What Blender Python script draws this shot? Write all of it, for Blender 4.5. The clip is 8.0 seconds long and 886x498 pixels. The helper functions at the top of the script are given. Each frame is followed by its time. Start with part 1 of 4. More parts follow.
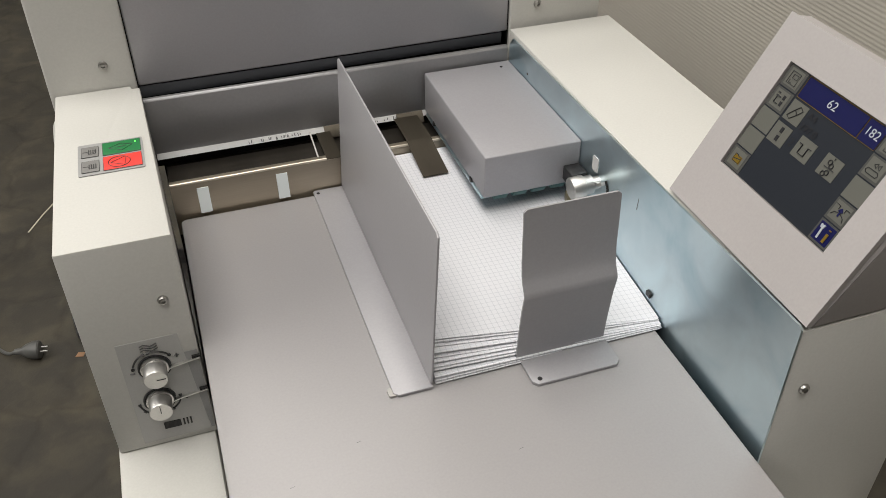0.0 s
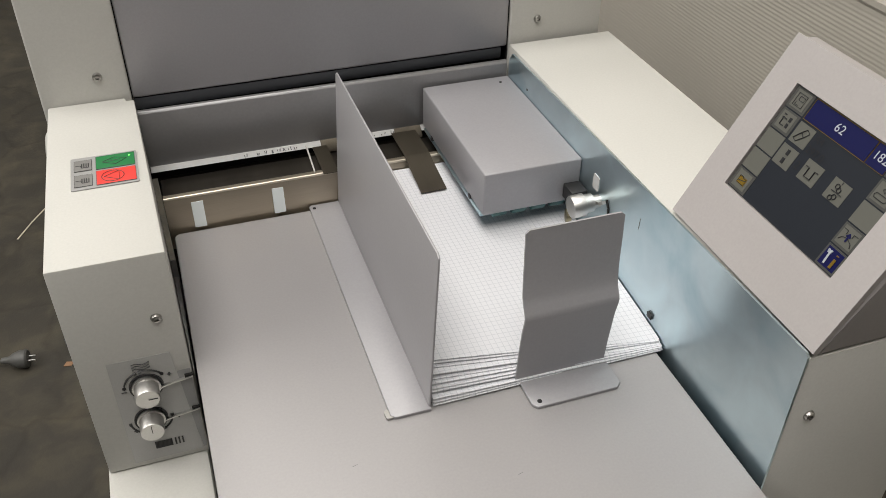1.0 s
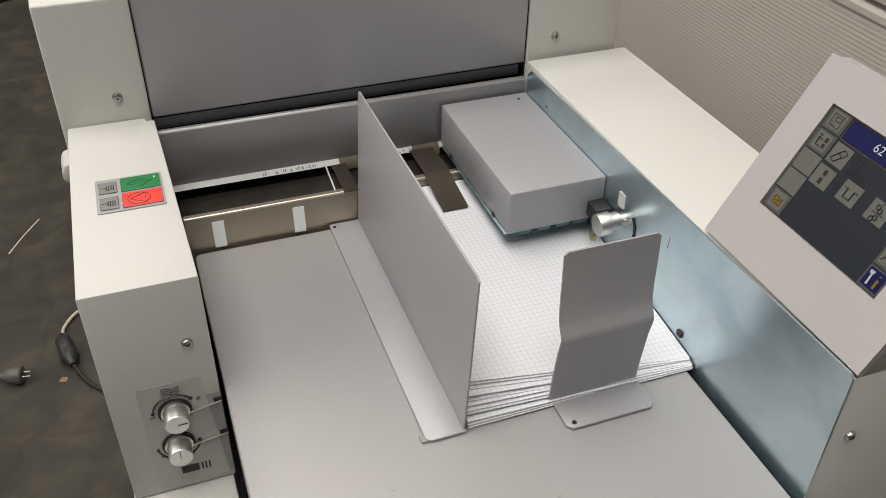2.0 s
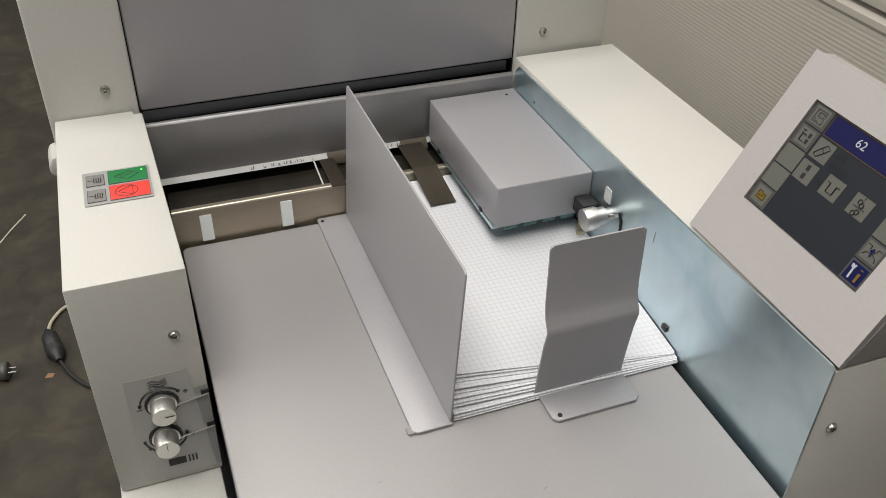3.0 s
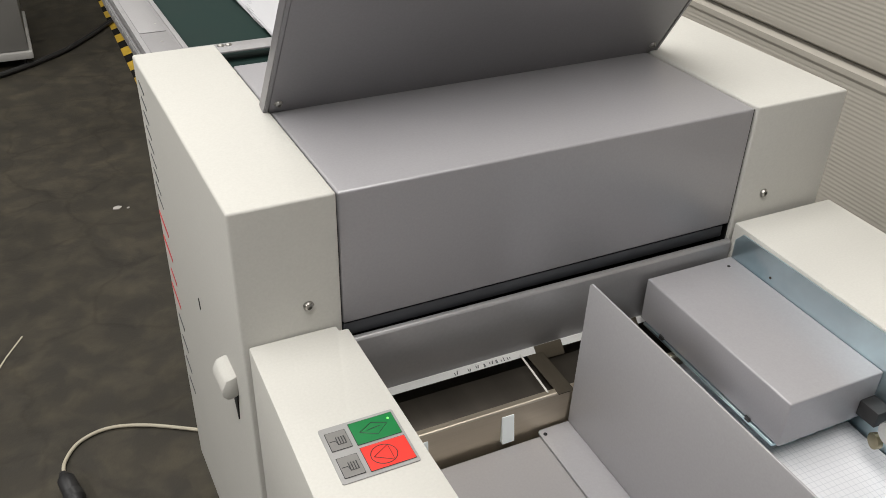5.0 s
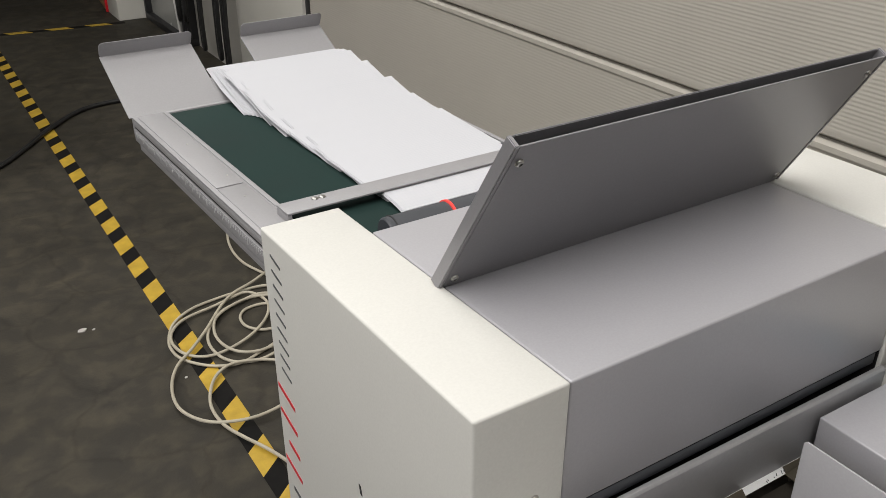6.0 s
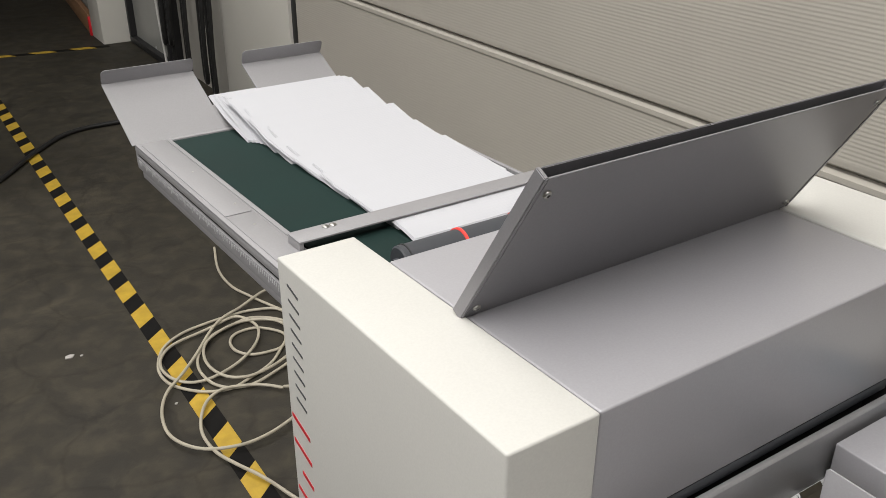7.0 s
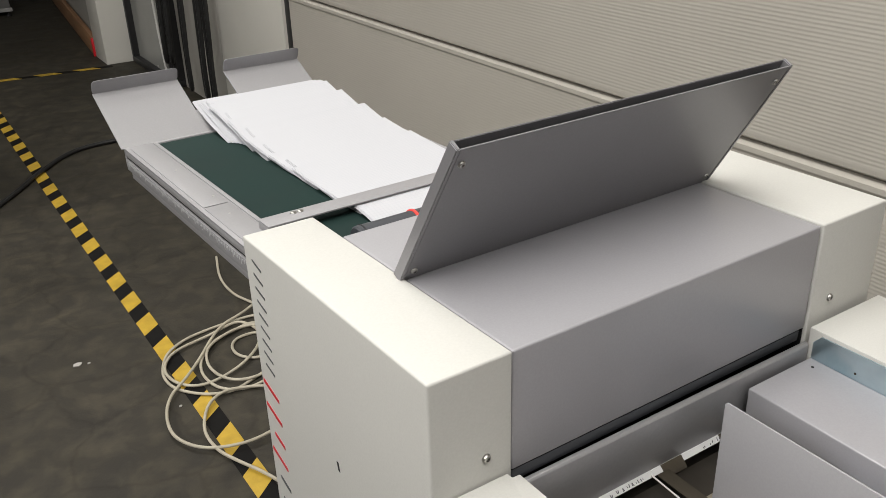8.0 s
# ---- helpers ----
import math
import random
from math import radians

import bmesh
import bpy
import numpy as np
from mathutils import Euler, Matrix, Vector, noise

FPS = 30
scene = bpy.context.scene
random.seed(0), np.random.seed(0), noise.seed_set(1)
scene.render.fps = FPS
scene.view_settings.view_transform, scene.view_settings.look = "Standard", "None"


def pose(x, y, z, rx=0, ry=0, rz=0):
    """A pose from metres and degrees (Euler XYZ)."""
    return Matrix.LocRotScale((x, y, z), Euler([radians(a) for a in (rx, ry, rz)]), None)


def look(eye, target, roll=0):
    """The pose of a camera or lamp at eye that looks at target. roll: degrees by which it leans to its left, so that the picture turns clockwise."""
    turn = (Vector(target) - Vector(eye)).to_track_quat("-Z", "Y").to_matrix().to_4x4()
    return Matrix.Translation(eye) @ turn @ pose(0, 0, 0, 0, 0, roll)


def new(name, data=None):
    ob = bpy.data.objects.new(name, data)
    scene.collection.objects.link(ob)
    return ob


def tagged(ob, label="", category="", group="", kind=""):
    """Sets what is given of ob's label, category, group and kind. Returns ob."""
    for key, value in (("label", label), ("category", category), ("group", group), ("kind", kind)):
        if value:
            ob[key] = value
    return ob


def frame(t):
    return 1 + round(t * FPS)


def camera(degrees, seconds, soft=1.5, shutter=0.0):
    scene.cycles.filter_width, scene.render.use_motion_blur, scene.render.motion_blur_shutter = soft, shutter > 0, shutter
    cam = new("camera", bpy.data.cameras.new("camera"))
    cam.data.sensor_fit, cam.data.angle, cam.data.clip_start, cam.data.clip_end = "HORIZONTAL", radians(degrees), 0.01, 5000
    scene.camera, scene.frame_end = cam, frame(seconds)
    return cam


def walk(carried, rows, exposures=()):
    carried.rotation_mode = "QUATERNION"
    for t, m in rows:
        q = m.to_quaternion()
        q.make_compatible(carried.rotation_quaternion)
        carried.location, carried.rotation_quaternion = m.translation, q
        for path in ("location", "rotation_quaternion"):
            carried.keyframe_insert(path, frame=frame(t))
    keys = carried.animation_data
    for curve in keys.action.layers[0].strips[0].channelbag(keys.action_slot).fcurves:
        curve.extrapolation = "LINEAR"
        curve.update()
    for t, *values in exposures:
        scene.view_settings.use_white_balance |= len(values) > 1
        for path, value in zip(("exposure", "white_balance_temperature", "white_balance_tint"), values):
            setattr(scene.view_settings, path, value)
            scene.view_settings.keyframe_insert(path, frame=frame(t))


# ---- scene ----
cam = camera(53.6, 8.0, soft=0.8)
PATH = [
    (0, (0.024, 0.025, 1.657), (0.53, 1.525, 0.435), -0.2),
    (0.5, (0.022, 0.032, 1.656), (0.541, 1.534, 0.441), 0.3),
    (1, (0.022, 0.041, 1.657), (0.552, 1.545, 0.45), 0.8),
    (1.5, (0.002, 0.06, 1.662), (0.569, 1.565, 0.474), 1.0),
    (1.7, (-0.011, 0.064, 1.663), (0.557, 1.567, 0.473), 1.1),
    (3, (-0.012, 0.058, 1.662), (0.58, 1.548, 0.466), 1.9),
    (3.5, (-0.05, 0.087, 1.665), (0.663, 1.526, 0.473), 2.3),
    (4, (-0.082, 0.116, 1.669), (0.724, 1.512, 0.486), 2.3),
    (4.5, (-0.129, 0.217, 1.677), (0.606, 1.687, 0.536), 1.5),
    (5, (-0.18, 0.331, 1.687), (0.551, 1.845, 0.603), 1.6),
    (5.2, (-0.216, 0.373, 1.69), (0.565, 1.883, 0.636), 1.4),
    (6.3, (-0.355, 0.517, 1.747), (0.592, 2.023, 0.833), -0.2),
    (6.5, (-0.356, 0.521, 1.744), (0.599, 2.028, 0.841), 0.1),
    (7, (-0.365, 0.515, 1.745), (0.61, 2.013, 0.846), 0.2),
    (7.5, (-0.375, 0.5, 1.747), (0.61, 1.991, 0.848), -0.8),
    (8, (-0.367, 0.396, 1.753), (0.595, 1.915, 0.877), -1.8),
]
walk(cam, [(t, look(eye, target, roll)) for t, eye, target, roll in PATH], exposures=[(0, 0.0, 6550, 10), (4, 0.0, 6550, 10), (5, 0.05, 6450, 10), (6.5, 0.12, 6350, 11), (8, 0.22, 6400, 10)])

# ---- lens, light ----
world = bpy.data.worlds.new("world")
world.use_nodes = True
world.node_tree.nodes["Background"].inputs[0].default_value = (0.5, 0.52, 0.55, 1)
world.node_tree.nodes["Background"].inputs[1].default_value = 0.15
scene.world = world


def ceiling_lamp(x, y, z, w, l, power, colour):
    data = bpy.data.lights.new("hall_lamp", "AREA")
    data.shape, data.size, data.size_y, data.energy, data.color = "RECTANGLE", w, l, power, colour
    ob = new("hall_lamp", data)
    ob.matrix_world = look((x, y, z), (x, y + 0.0001, 0))
    return ob


LAMPS = [(-0.4, 0.35, 92), (-0.1, 4.6, 43), (-4.3, 0.5, 200), (-5.0, 4.6, 95)]
for lx, ly, watts in LAMPS:
    ceiling_lamp(lx, ly, 4.32, 1.9, 3.4, watts, (1.0, 0.970, 0.93))

# ---- materials ----


def nodes_of(name):
    m = bpy.data.materials.new(name)
    m.use_nodes = True
    nt = m.node_tree
    return m, nt, nt.nodes["Principled BSDF"]


def mat(name, base, rough=0.5, metal=0.0, vary=0.06, scale=6.0, grain=900.0, bump=0.05, dist=0.0004, rvary=0.08, spec=0.5, stretch=None, tint=None):
    """Paint, metal or plastic: colour that drifts at two scales, fine relief, uneven gloss."""
    m, nt, b = nodes_of(name)
    tc = nt.nodes.new("ShaderNodeTexCoord")
    mp = nt.nodes.new("ShaderNodeMapping")
    mp.inputs["Scale"].default_value = stretch or (1, 1, 1)
    nt.links.new(tc.outputs["Object"], mp.inputs[0])
    n1 = nt.nodes.new("ShaderNodeTexNoise")
    n1.inputs["Scale"].default_value, n1.inputs["Detail"].default_value = scale, 5
    n2 = nt.nodes.new("ShaderNodeTexNoise")
    n2.inputs["Scale"].default_value, n2.inputs["Detail"].default_value = grain, 2
    nt.links.new(mp.outputs[0], n1.inputs["Vector"])
    nt.links.new(mp.outputs[0], n2.inputs["Vector"])
    ramp = nt.nodes.new("ShaderNodeValToRGB")
    lo = [c * (1 - vary) for c in base]
    hi = [min(1, c * (1 + vary)) for c in (tint or base)]
    ramp.color_ramp.elements[0].position, ramp.color_ramp.elements[1].position = 0.3, 0.7
    ramp.color_ramp.elements[0].color, ramp.color_ramp.elements[1].color = (*lo, 1), (*hi, 1)
    nt.links.new(n1.outputs["Fac"], ramp.inputs[0])
    mix = nt.nodes.new("ShaderNodeMix")
    mix.data_type, mix.blend_type = "RGBA", "MULTIPLY"
    mix.inputs[0].default_value = 0.12
    nt.links.new(ramp.outputs[0], mix.inputs[6])
    nt.links.new(n2.outputs["Fac"], mix.inputs[7])
    nt.links.new(mix.outputs[2], b.inputs["Base Color"])
    mr = nt.nodes.new("ShaderNodeMapRange")
    mr.inputs["To Min"].default_value, mr.inputs["To Max"].default_value = max(0.02, rough - rvary), min(1, rough + rvary)
    nt.links.new(n1.outputs["Fac"], mr.inputs[0])
    nt.links.new(mr.outputs[0], b.inputs["Roughness"])
    b.inputs["Metallic"].default_value = metal
    b.inputs["Specular IOR Level"].default_value = spec
    bp = nt.nodes.new("ShaderNodeBump")
    bp.inputs["Strength"].default_value, bp.inputs["Distance"].default_value = bump, dist
    nt.links.new(n2.outputs["Fac"], bp.inputs["Height"])
    nt.links.new(bp.outputs[0], b.inputs["Normal"])
    return m


def plain(name, base, rough=0.5, metal=0.0, glow=0.0):
    m, nt, b = nodes_of(name)
    b.inputs["Base Color"].default_value = (*base, 1)
    b.inputs["Roughness"].default_value = rough
    b.inputs["Metallic"].default_value = metal
    if glow:
        b.inputs["Emission Color"].default_value = (*base, 1)
        b.inputs["Emission Strength"].default_value = glow
    return m


def paper_material(name, cell, line, strength, white):
    """White sheet with a printed grid of squares."""
    m, nt, b = nodes_of(name)
    tc = nt.nodes.new("ShaderNodeTexCoord")
    sep = nt.nodes.new("ShaderNodeSeparateXYZ")
    nt.links.new(tc.outputs["Object"], sep.inputs[0])
    hits = []
    for ax in ("X", "Y"):
        div = nt.nodes.new("ShaderNodeMath")
        div.operation, div.inputs[1].default_value = "DIVIDE", cell
        fr = nt.nodes.new("ShaderNodeMath")
        fr.operation = "FRACT"
        lt = nt.nodes.new("ShaderNodeMath")
        lt.operation, lt.inputs[1].default_value = "LESS_THAN", line
        nt.links.new(sep.outputs[ax], div.inputs[0])
        nt.links.new(div.outputs[0], fr.inputs[0])
        nt.links.new(fr.outputs[0], lt.inputs[0])
        hits.append(lt)
    mx = nt.nodes.new("ShaderNodeMath")
    mx.operation = "MAXIMUM"
    nt.links.new(hits[0].outputs[0], mx.inputs[0])
    nt.links.new(hits[1].outputs[0], mx.inputs[1])
    sc = nt.nodes.new("ShaderNodeMath")
    sc.operation, sc.inputs[1].default_value = "MULTIPLY", strength
    nt.links.new(mx.outputs[0], sc.inputs[0])
    mix = nt.nodes.new("ShaderNodeMix")
    mix.data_type = "RGBA"
    mix.inputs[6].default_value = (white, white * 1.005, white * 1.05, 1)
    mix.inputs[7].default_value = (0.30, 0.32, 0.37, 1)
    nt.links.new(sc.outputs[0], mix.inputs[0])
    nt.links.new(mix.outputs[2], b.inputs["Base Color"])
    b.inputs["Roughness"].default_value = 0.75
    b.inputs["Specular IOR Level"].default_value = 0.25
    n = nt.nodes.new("ShaderNodeTexNoise")
    n.inputs["Scale"].default_value = 1400
    bp = nt.nodes.new("ShaderNodeBump")
    bp.inputs["Strength"].default_value, bp.inputs["Distance"].default_value = 0.06, 0.0003
    nt.links.new(tc.outputs["Object"], n.inputs["Vector"])
    nt.links.new(n.outputs["Fac"], bp.inputs["Height"])
    nt.links.new(bp.outputs[0], b.inputs["Normal"])
    return m


def concrete_material():
    m, nt, b = nodes_of("concrete")
    tc = nt.nodes.new("ShaderNodeTexCoord")
    big = nt.nodes.new("ShaderNodeTexNoise")
    big.inputs["Scale"].default_value, big.inputs["Detail"].default_value, big.inputs["Distortion"].default_value = 1.0, 8, 0.3
    mid = nt.nodes.new("ShaderNodeTexNoise")
    mid.inputs["Scale"].default_value, mid.inputs["Detail"].default_value, mid.inputs["Distortion"].default_value = 6.5, 10, 0.25
    fine = nt.nodes.new("ShaderNodeTexNoise")
    fine.inputs["Scale"].default_value, fine.inputs["Detail"].default_value = 140, 4
    for n in (big, mid, fine):
        nt.links.new(tc.outputs["Object"], n.inputs["Vector"])
    r1 = nt.nodes.new("ShaderNodeValToRGB")
    e = r1.color_ramp.elements
    e[0].position, e[1].position = 0.32, 0.68
    e[0].color, e[1].color = (0.033, 0.0297, 0.023, 1), (0.053, 0.0477, 0.0375, 1)
    r2 = nt.nodes.new("ShaderNodeValToRGB")
    e = r2.color_ramp.elements
    e[0].position, e[1].position = 0.35, 0.72
    e[0].color, e[1].color = (0.87, 0.87, 0.875, 1), (1.14, 1.12, 1.07, 1)
    nt.links.new(big.outputs["Fac"], r1.inputs[0])
    nt.links.new(mid.outputs["Fac"], r2.inputs[0])
    mx = nt.nodes.new("ShaderNodeMix")
    mx.data_type, mx.blend_type = "RGBA", "MULTIPLY"
    mx.inputs[0].default_value = 1
    nt.links.new(r1.outputs[0], mx.inputs[6])
    nt.links.new(r2.outputs[0], mx.inputs[7])
    warp = nt.nodes.new("ShaderNodeMix")
    warp.data_type, warp.blend_type = "RGBA", "LINEAR_LIGHT"
    warp.inputs[0].default_value = 0.07
    nt.links.new(tc.outputs["Object"], warp.inputs[6])
    nt.links.new(mid.outputs["Color"], warp.inputs[7])
    vo = nt.nodes.new("ShaderNodeTexVoronoi")
    vo.feature = "DISTANCE_TO_EDGE"
    vo.inputs["Scale"].default_value = 2.6
    nt.links.new(warp.outputs[2], vo.inputs["Vector"])
    cr = nt.nodes.new("ShaderNodeValToRGB")
    e = cr.color_ramp.elements
    e[0].position, e[1].position = 0.0, 0.035
    e[0].color, e[1].color = (0.80, 0.79, 0.77, 1), (1, 1, 1, 1)
    nt.links.new(vo.outputs["Distance"], cr.inputs[0])
    scuff = nt.nodes.new("ShaderNodeTexNoise")
    scuff.inputs["Scale"].default_value, scuff.inputs["Detail"].default_value = 11, 14
    nt.links.new(warp.outputs[2], scuff.inputs["Vector"])
    sr = nt.nodes.new("ShaderNodeValToRGB")
    e = sr.color_ramp.elements
    e[0].position, e[1].position = 0.42, 0.70
    e[0].color, e[1].color = (0.80, 0.80, 0.80, 1), (1.30, 1.27, 1.18, 1)
    nt.links.new(scuff.outputs["Fac"], sr.inputs[0])
    m2 = nt.nodes.new("ShaderNodeMix")
    m2.data_type, m2.blend_type = "RGBA", "MULTIPLY"
    m2.inputs[0].default_value = 1
    m3 = nt.nodes.new("ShaderNodeMix")
    m3.data_type, m3.blend_type = "RGBA", "MULTIPLY"
    m3.inputs[0].default_value = 1
    nt.links.new(mx.outputs[2], m2.inputs[6])
    nt.links.new(cr.outputs[0], m2.inputs[7])
    nt.links.new(m2.outputs[2], m3.inputs[6])
    nt.links.new(sr.outputs[0], m3.inputs[7])
    nt.links.new(m3.outputs[2], b.inputs["Base Color"])
    mr = nt.nodes.new("ShaderNodeMapRange")
    mr.inputs["To Min"].default_value, mr.inputs["To Max"].default_value = 0.5, 0.8
    b.inputs["Specular IOR Level"].default_value = 0.3
    nt.links.new(mid.outputs["Fac"], mr.inputs[0])
    nt.links.new(mr.outputs[0], b.inputs["Roughness"])
    bp = nt.nodes.new("ShaderNodeBump")
    bp.inputs["Strength"].default_value, bp.inputs["Distance"].default_value = 0.25, 0.003
    nt.links.new(fine.outputs["Fac"], bp.inputs["Height"])
    nt.links.new(bp.outputs[0], b.inputs["Normal"])
    return m


def zinc_material():
    """Blue-passivated zinc sheet: clouded blue and steel grey, smeared and spotted."""
    m, nt, b = nodes_of("zinc_plate")
    tc = nt.nodes.new("ShaderNodeTexCoord")
    n1 = nt.nodes.new("ShaderNodeTexNoise")
    n1.inputs["Scale"].default_value, n1.inputs["Detail"].default_value, n1.inputs["Distortion"].default_value = 14, 6, 0.6
    n2 = nt.nodes.new("ShaderNodeTexNoise")
    n2.inputs["Scale"].default_value, n2.inputs["Detail"].default_value = 70, 6
    n3 = nt.nodes.new("ShaderNodeTexNoise")
    n3.inputs["Scale"].default_value, n3.inputs["Detail"].default_value = 900, 2
    for n in (n1, n2, n3):
        nt.links.new(tc.outputs["Object"], n.inputs["Vector"])
    r = nt.nodes.new("ShaderNodeValToRGB")
    e = r.color_ramp.elements
    e[0].position, e[1].position = 0.3, 0.72
    e[0].color, e[1].color = (0.37, 0.50, 0.555, 1), (0.56, 0.69, 0.735, 1)
    k = r.color_ramp.elements.new(0.52)
    k.color = (0.50, 0.60, 0.64, 1)
    nt.links.new(n1.outputs["Fac"], r.inputs[0])
    r2 = nt.nodes.new("ShaderNodeValToRGB")
    e = r2.color_ramp.elements
    e[0].position, e[1].position = 0.27, 0.42
    e[0].color, e[1].color = (0.97, 0.97, 0.97, 1), (1, 1, 1, 1)
    nt.links.new(n2.outputs["Fac"], r2.inputs[0])
    mx = nt.nodes.new("ShaderNodeMix")
    mx.data_type, mx.blend_type = "RGBA", "MULTIPLY"
    mx.inputs[0].default_value = 1
    nt.links.new(r.outputs[0], mx.inputs[6])
    nt.links.new(r2.outputs[0], mx.inputs[7])
    nt.links.new(mx.outputs[2], b.inputs["Base Color"])
    b.inputs["Metallic"].default_value = 0.95
    mr = nt.nodes.new("ShaderNodeMapRange")
    mr.inputs["To Min"].default_value, mr.inputs["To Max"].default_value = 0.27, 0.30
    nt.links.new(n2.outputs["Fac"], mr.inputs[0])
    nt.links.new(mr.outputs[0], b.inputs["Roughness"])
    bp = nt.nodes.new("ShaderNodeBump")
    bp.inputs["Strength"].default_value, bp.inputs["Distance"].default_value = 0.015, 0.0003
    nt.links.new(n3.outputs["Fac"], bp.inputs["Height"])
    nt.links.new(bp.outputs[0], b.inputs["Normal"])
    return m


# for the unseen ceiling and walls, dark to hold down bounced light
DIM = mat("dark_unseen_surround", (0.13, 0.125, 0.115), 0.7, vary=0.08, scale=1.5, grain=300)
CREAM = mat("cream_powder_coat", (0.525, 0.518, 0.487), 0.62, vary=0.02, grain=500, bump=0.008, dist=0.0002, rvary=0.03, spec=0.32)
GREY = mat("grey_powder_coat", (0.358, 0.352, 0.370), 0.38, vary=0.03, grain=500, bump=0.012, dist=0.0002, metal=0.22, rvary=0.03)
TABLE = mat("table_grey_paint", (0.340, 0.328, 0.330), 0.40, vary=0.03, scale=4, grain=500, bump=0.01, dist=0.0002, metal=0.12, rvary=0.03)
RAIL = mat("conveyor_grey_paint", (0.262, 0.257, 0.263), 0.5, vary=0.04, grain=400, bump=0.02, dist=0.0002, rvary=0.04)
SATIN = mat("satin_steel", (0.33, 0.326, 0.332), 0.38, vary=0.03, scale=20, grain=300, bump=0.02, metal=0.45)
GREYD = mat("grey_silver_paint", (0.355, 0.349, 0.363), 0.38, vary=0.03, grain=500, bump=0.02, dist=0.0002, metal=0.18, rvary=0.03)
# silver grey darkened to carry the shade of the flap's down-facing front
FLAP = mat("shaded_flap_silver", (0.265, 0.260, 0.272), 0.33, vary=0.04, grain=500, bump=0.02, dist=0.0002, metal=0.32, rvary=0.04)
LIGHTGREY = mat("console_grey", (0.36, 0.338, 0.332), 0.5, vary=0.02, grain=500, bump=0.02, dist=0.0002)
ZINC = zinc_material()
TONGUE = mat("browned_steel", (0.105, 0.090, 0.068), 0.36, metal=0.7, vary=0.15, scale=12, grain=300, bump=0.03, stretch=(3, 0.3, 3))
STEEL = mat("brushed_steel", (0.50, 0.44, 0.35), 0.3, metal=0.9, vary=0.12, scale=8, grain=260, bump=0.05, stretch=(0.15, 4, 4))
DARKSTEEL = mat("dark_steel", (0.075, 0.066, 0.055), 0.36, metal=0.75, vary=0.15, scale=12, grain=300, bump=0.05, stretch=(3, 0.3, 3))
DOME = mat("screw_steel", (0.42, 0.41, 0.39), 0.3, metal=1.0, vary=0.05, scale=30)
CHROME = mat("turned_aluminium", (0.64, 0.63, 0.61), 0.42, metal=1.0, vary=0.05, scale=30, grain=700, bump=0.04)
# lighter metal that paints the highlight along the strip's bend
BEAD = mat("bend_highlight", (0.66, 0.60, 0.50), 0.40, metal=0.9, vary=0.04, scale=30)
TEAL = mat("teal_rubber", (0.07, 0.17, 0.17), 0.45, vary=0.1, scale=30)
BRASS = mat("brass", (0.34, 0.30, 0.20), 0.35, metal=0.9, vary=0.08, scale=30)
BLACK = mat("black_plastic", (0.018, 0.018, 0.019), 0.5, vary=0.15, scale=20, grain=500)
# near-black stands in for the shade inside slots, gaps and holes
SLOTSHADE = plain("opening_shade", (0.006, 0.006, 0.006), 0.8)
PAPER = paper_material("squared_paper", 0.005, 0.09, 0.42, 0.67)
FOLDED = paper_material("folded_paper", 0.005, 0.14, 0.20, 0.45)
LEAF = plain("paper_edge", (0.42, 0.40, 0.38), 0.8)
BELT = mat("green_belt", (0.0085, 0.0235, 0.0205), 0.8, vary=0.12, scale=9, grain=400, bump=0.03, spec=0.2)
# rubber of the roller; also the shaded tone of the slot lip
RUBBERSHADE = mat("rubber_and_lip_shade", (0.045, 0.048, 0.055), 0.5, vary=0.1, scale=18, grain=500)
RED = plain("red_ring", (0.75, 0.06, 0.05), 0.45)
CONCRETE = concrete_material()
TAPEB = mat("black_tape", (0.009, 0.0085, 0.008), 0.75, vary=0.25, scale=25, grain=300, spec=0.15)
TAPEY = mat("yellow_tape", (0.52, 0.34, 0.035), 0.5, vary=0.16, scale=18, grain=220)
RIB = mat("ribbed_panel_paint", (0.448, 0.421, 0.371), 0.55, vary=0.03, scale=2, grain=500)
WALLW = mat("white_wall_paint", (0.68, 0.66, 0.60), 0.6, vary=0.04, scale=2, grain=400)
WALLG = mat("grey_wall_paint", (0.36, 0.345, 0.31), 0.6, vary=0.06, scale=2, grain=400)
CORDW = mat("ivory_cord", (0.46, 0.42, 0.33), 0.45, vary=0.1, scale=15, grain=400)
RECESS = mat("pale_recess_paint", (0.42, 0.40, 0.36), 0.6, vary=0.05, scale=2, grain=300)
CORDB = mat("black_cord", (0.014, 0.014, 0.014), 0.45, vary=0.2, scale=15, grain=400)
MBASE = mat("machine_grey_paint", (0.19, 0.186, 0.178), 0.5, vary=0.08, scale=3, grain=300)
PLUGG = mat("grey_plug", (0.085, 0.085, 0.08), 0.5, vary=0.15, scale=40)
WOOD = mat("raw_board", (0.24, 0.13, 0.065), 0.6, vary=0.2, scale=6, grain=120, stretch=(3, 0.3, 3))
GREEN = plain("green_key", (0.004, 0.15, 0.038), 0.35)
REDKEY = plain("red_key", (0.66, 0.03, 0.02), 0.35)
INK = plain("printed_ink", (0.02, 0.02, 0.02), 0.5)
INKSOFT = plain("printed_grey_ink", (0.07, 0.07, 0.075), 0.5)
FOIL = mat("grey_foil", (0.41, 0.405, 0.392), 0.42, vary=0.03, scale=30)
FOILP = mat("key_foil", (0.29, 0.29, 0.285), 0.4, vary=0.03, scale=30)
LOGORED = plain("logo_red", (0.55, 0.012, 0.02), 0.4)
LOGOGREY = plain("logo_grey", (0.06, 0.06, 0.065), 0.4)
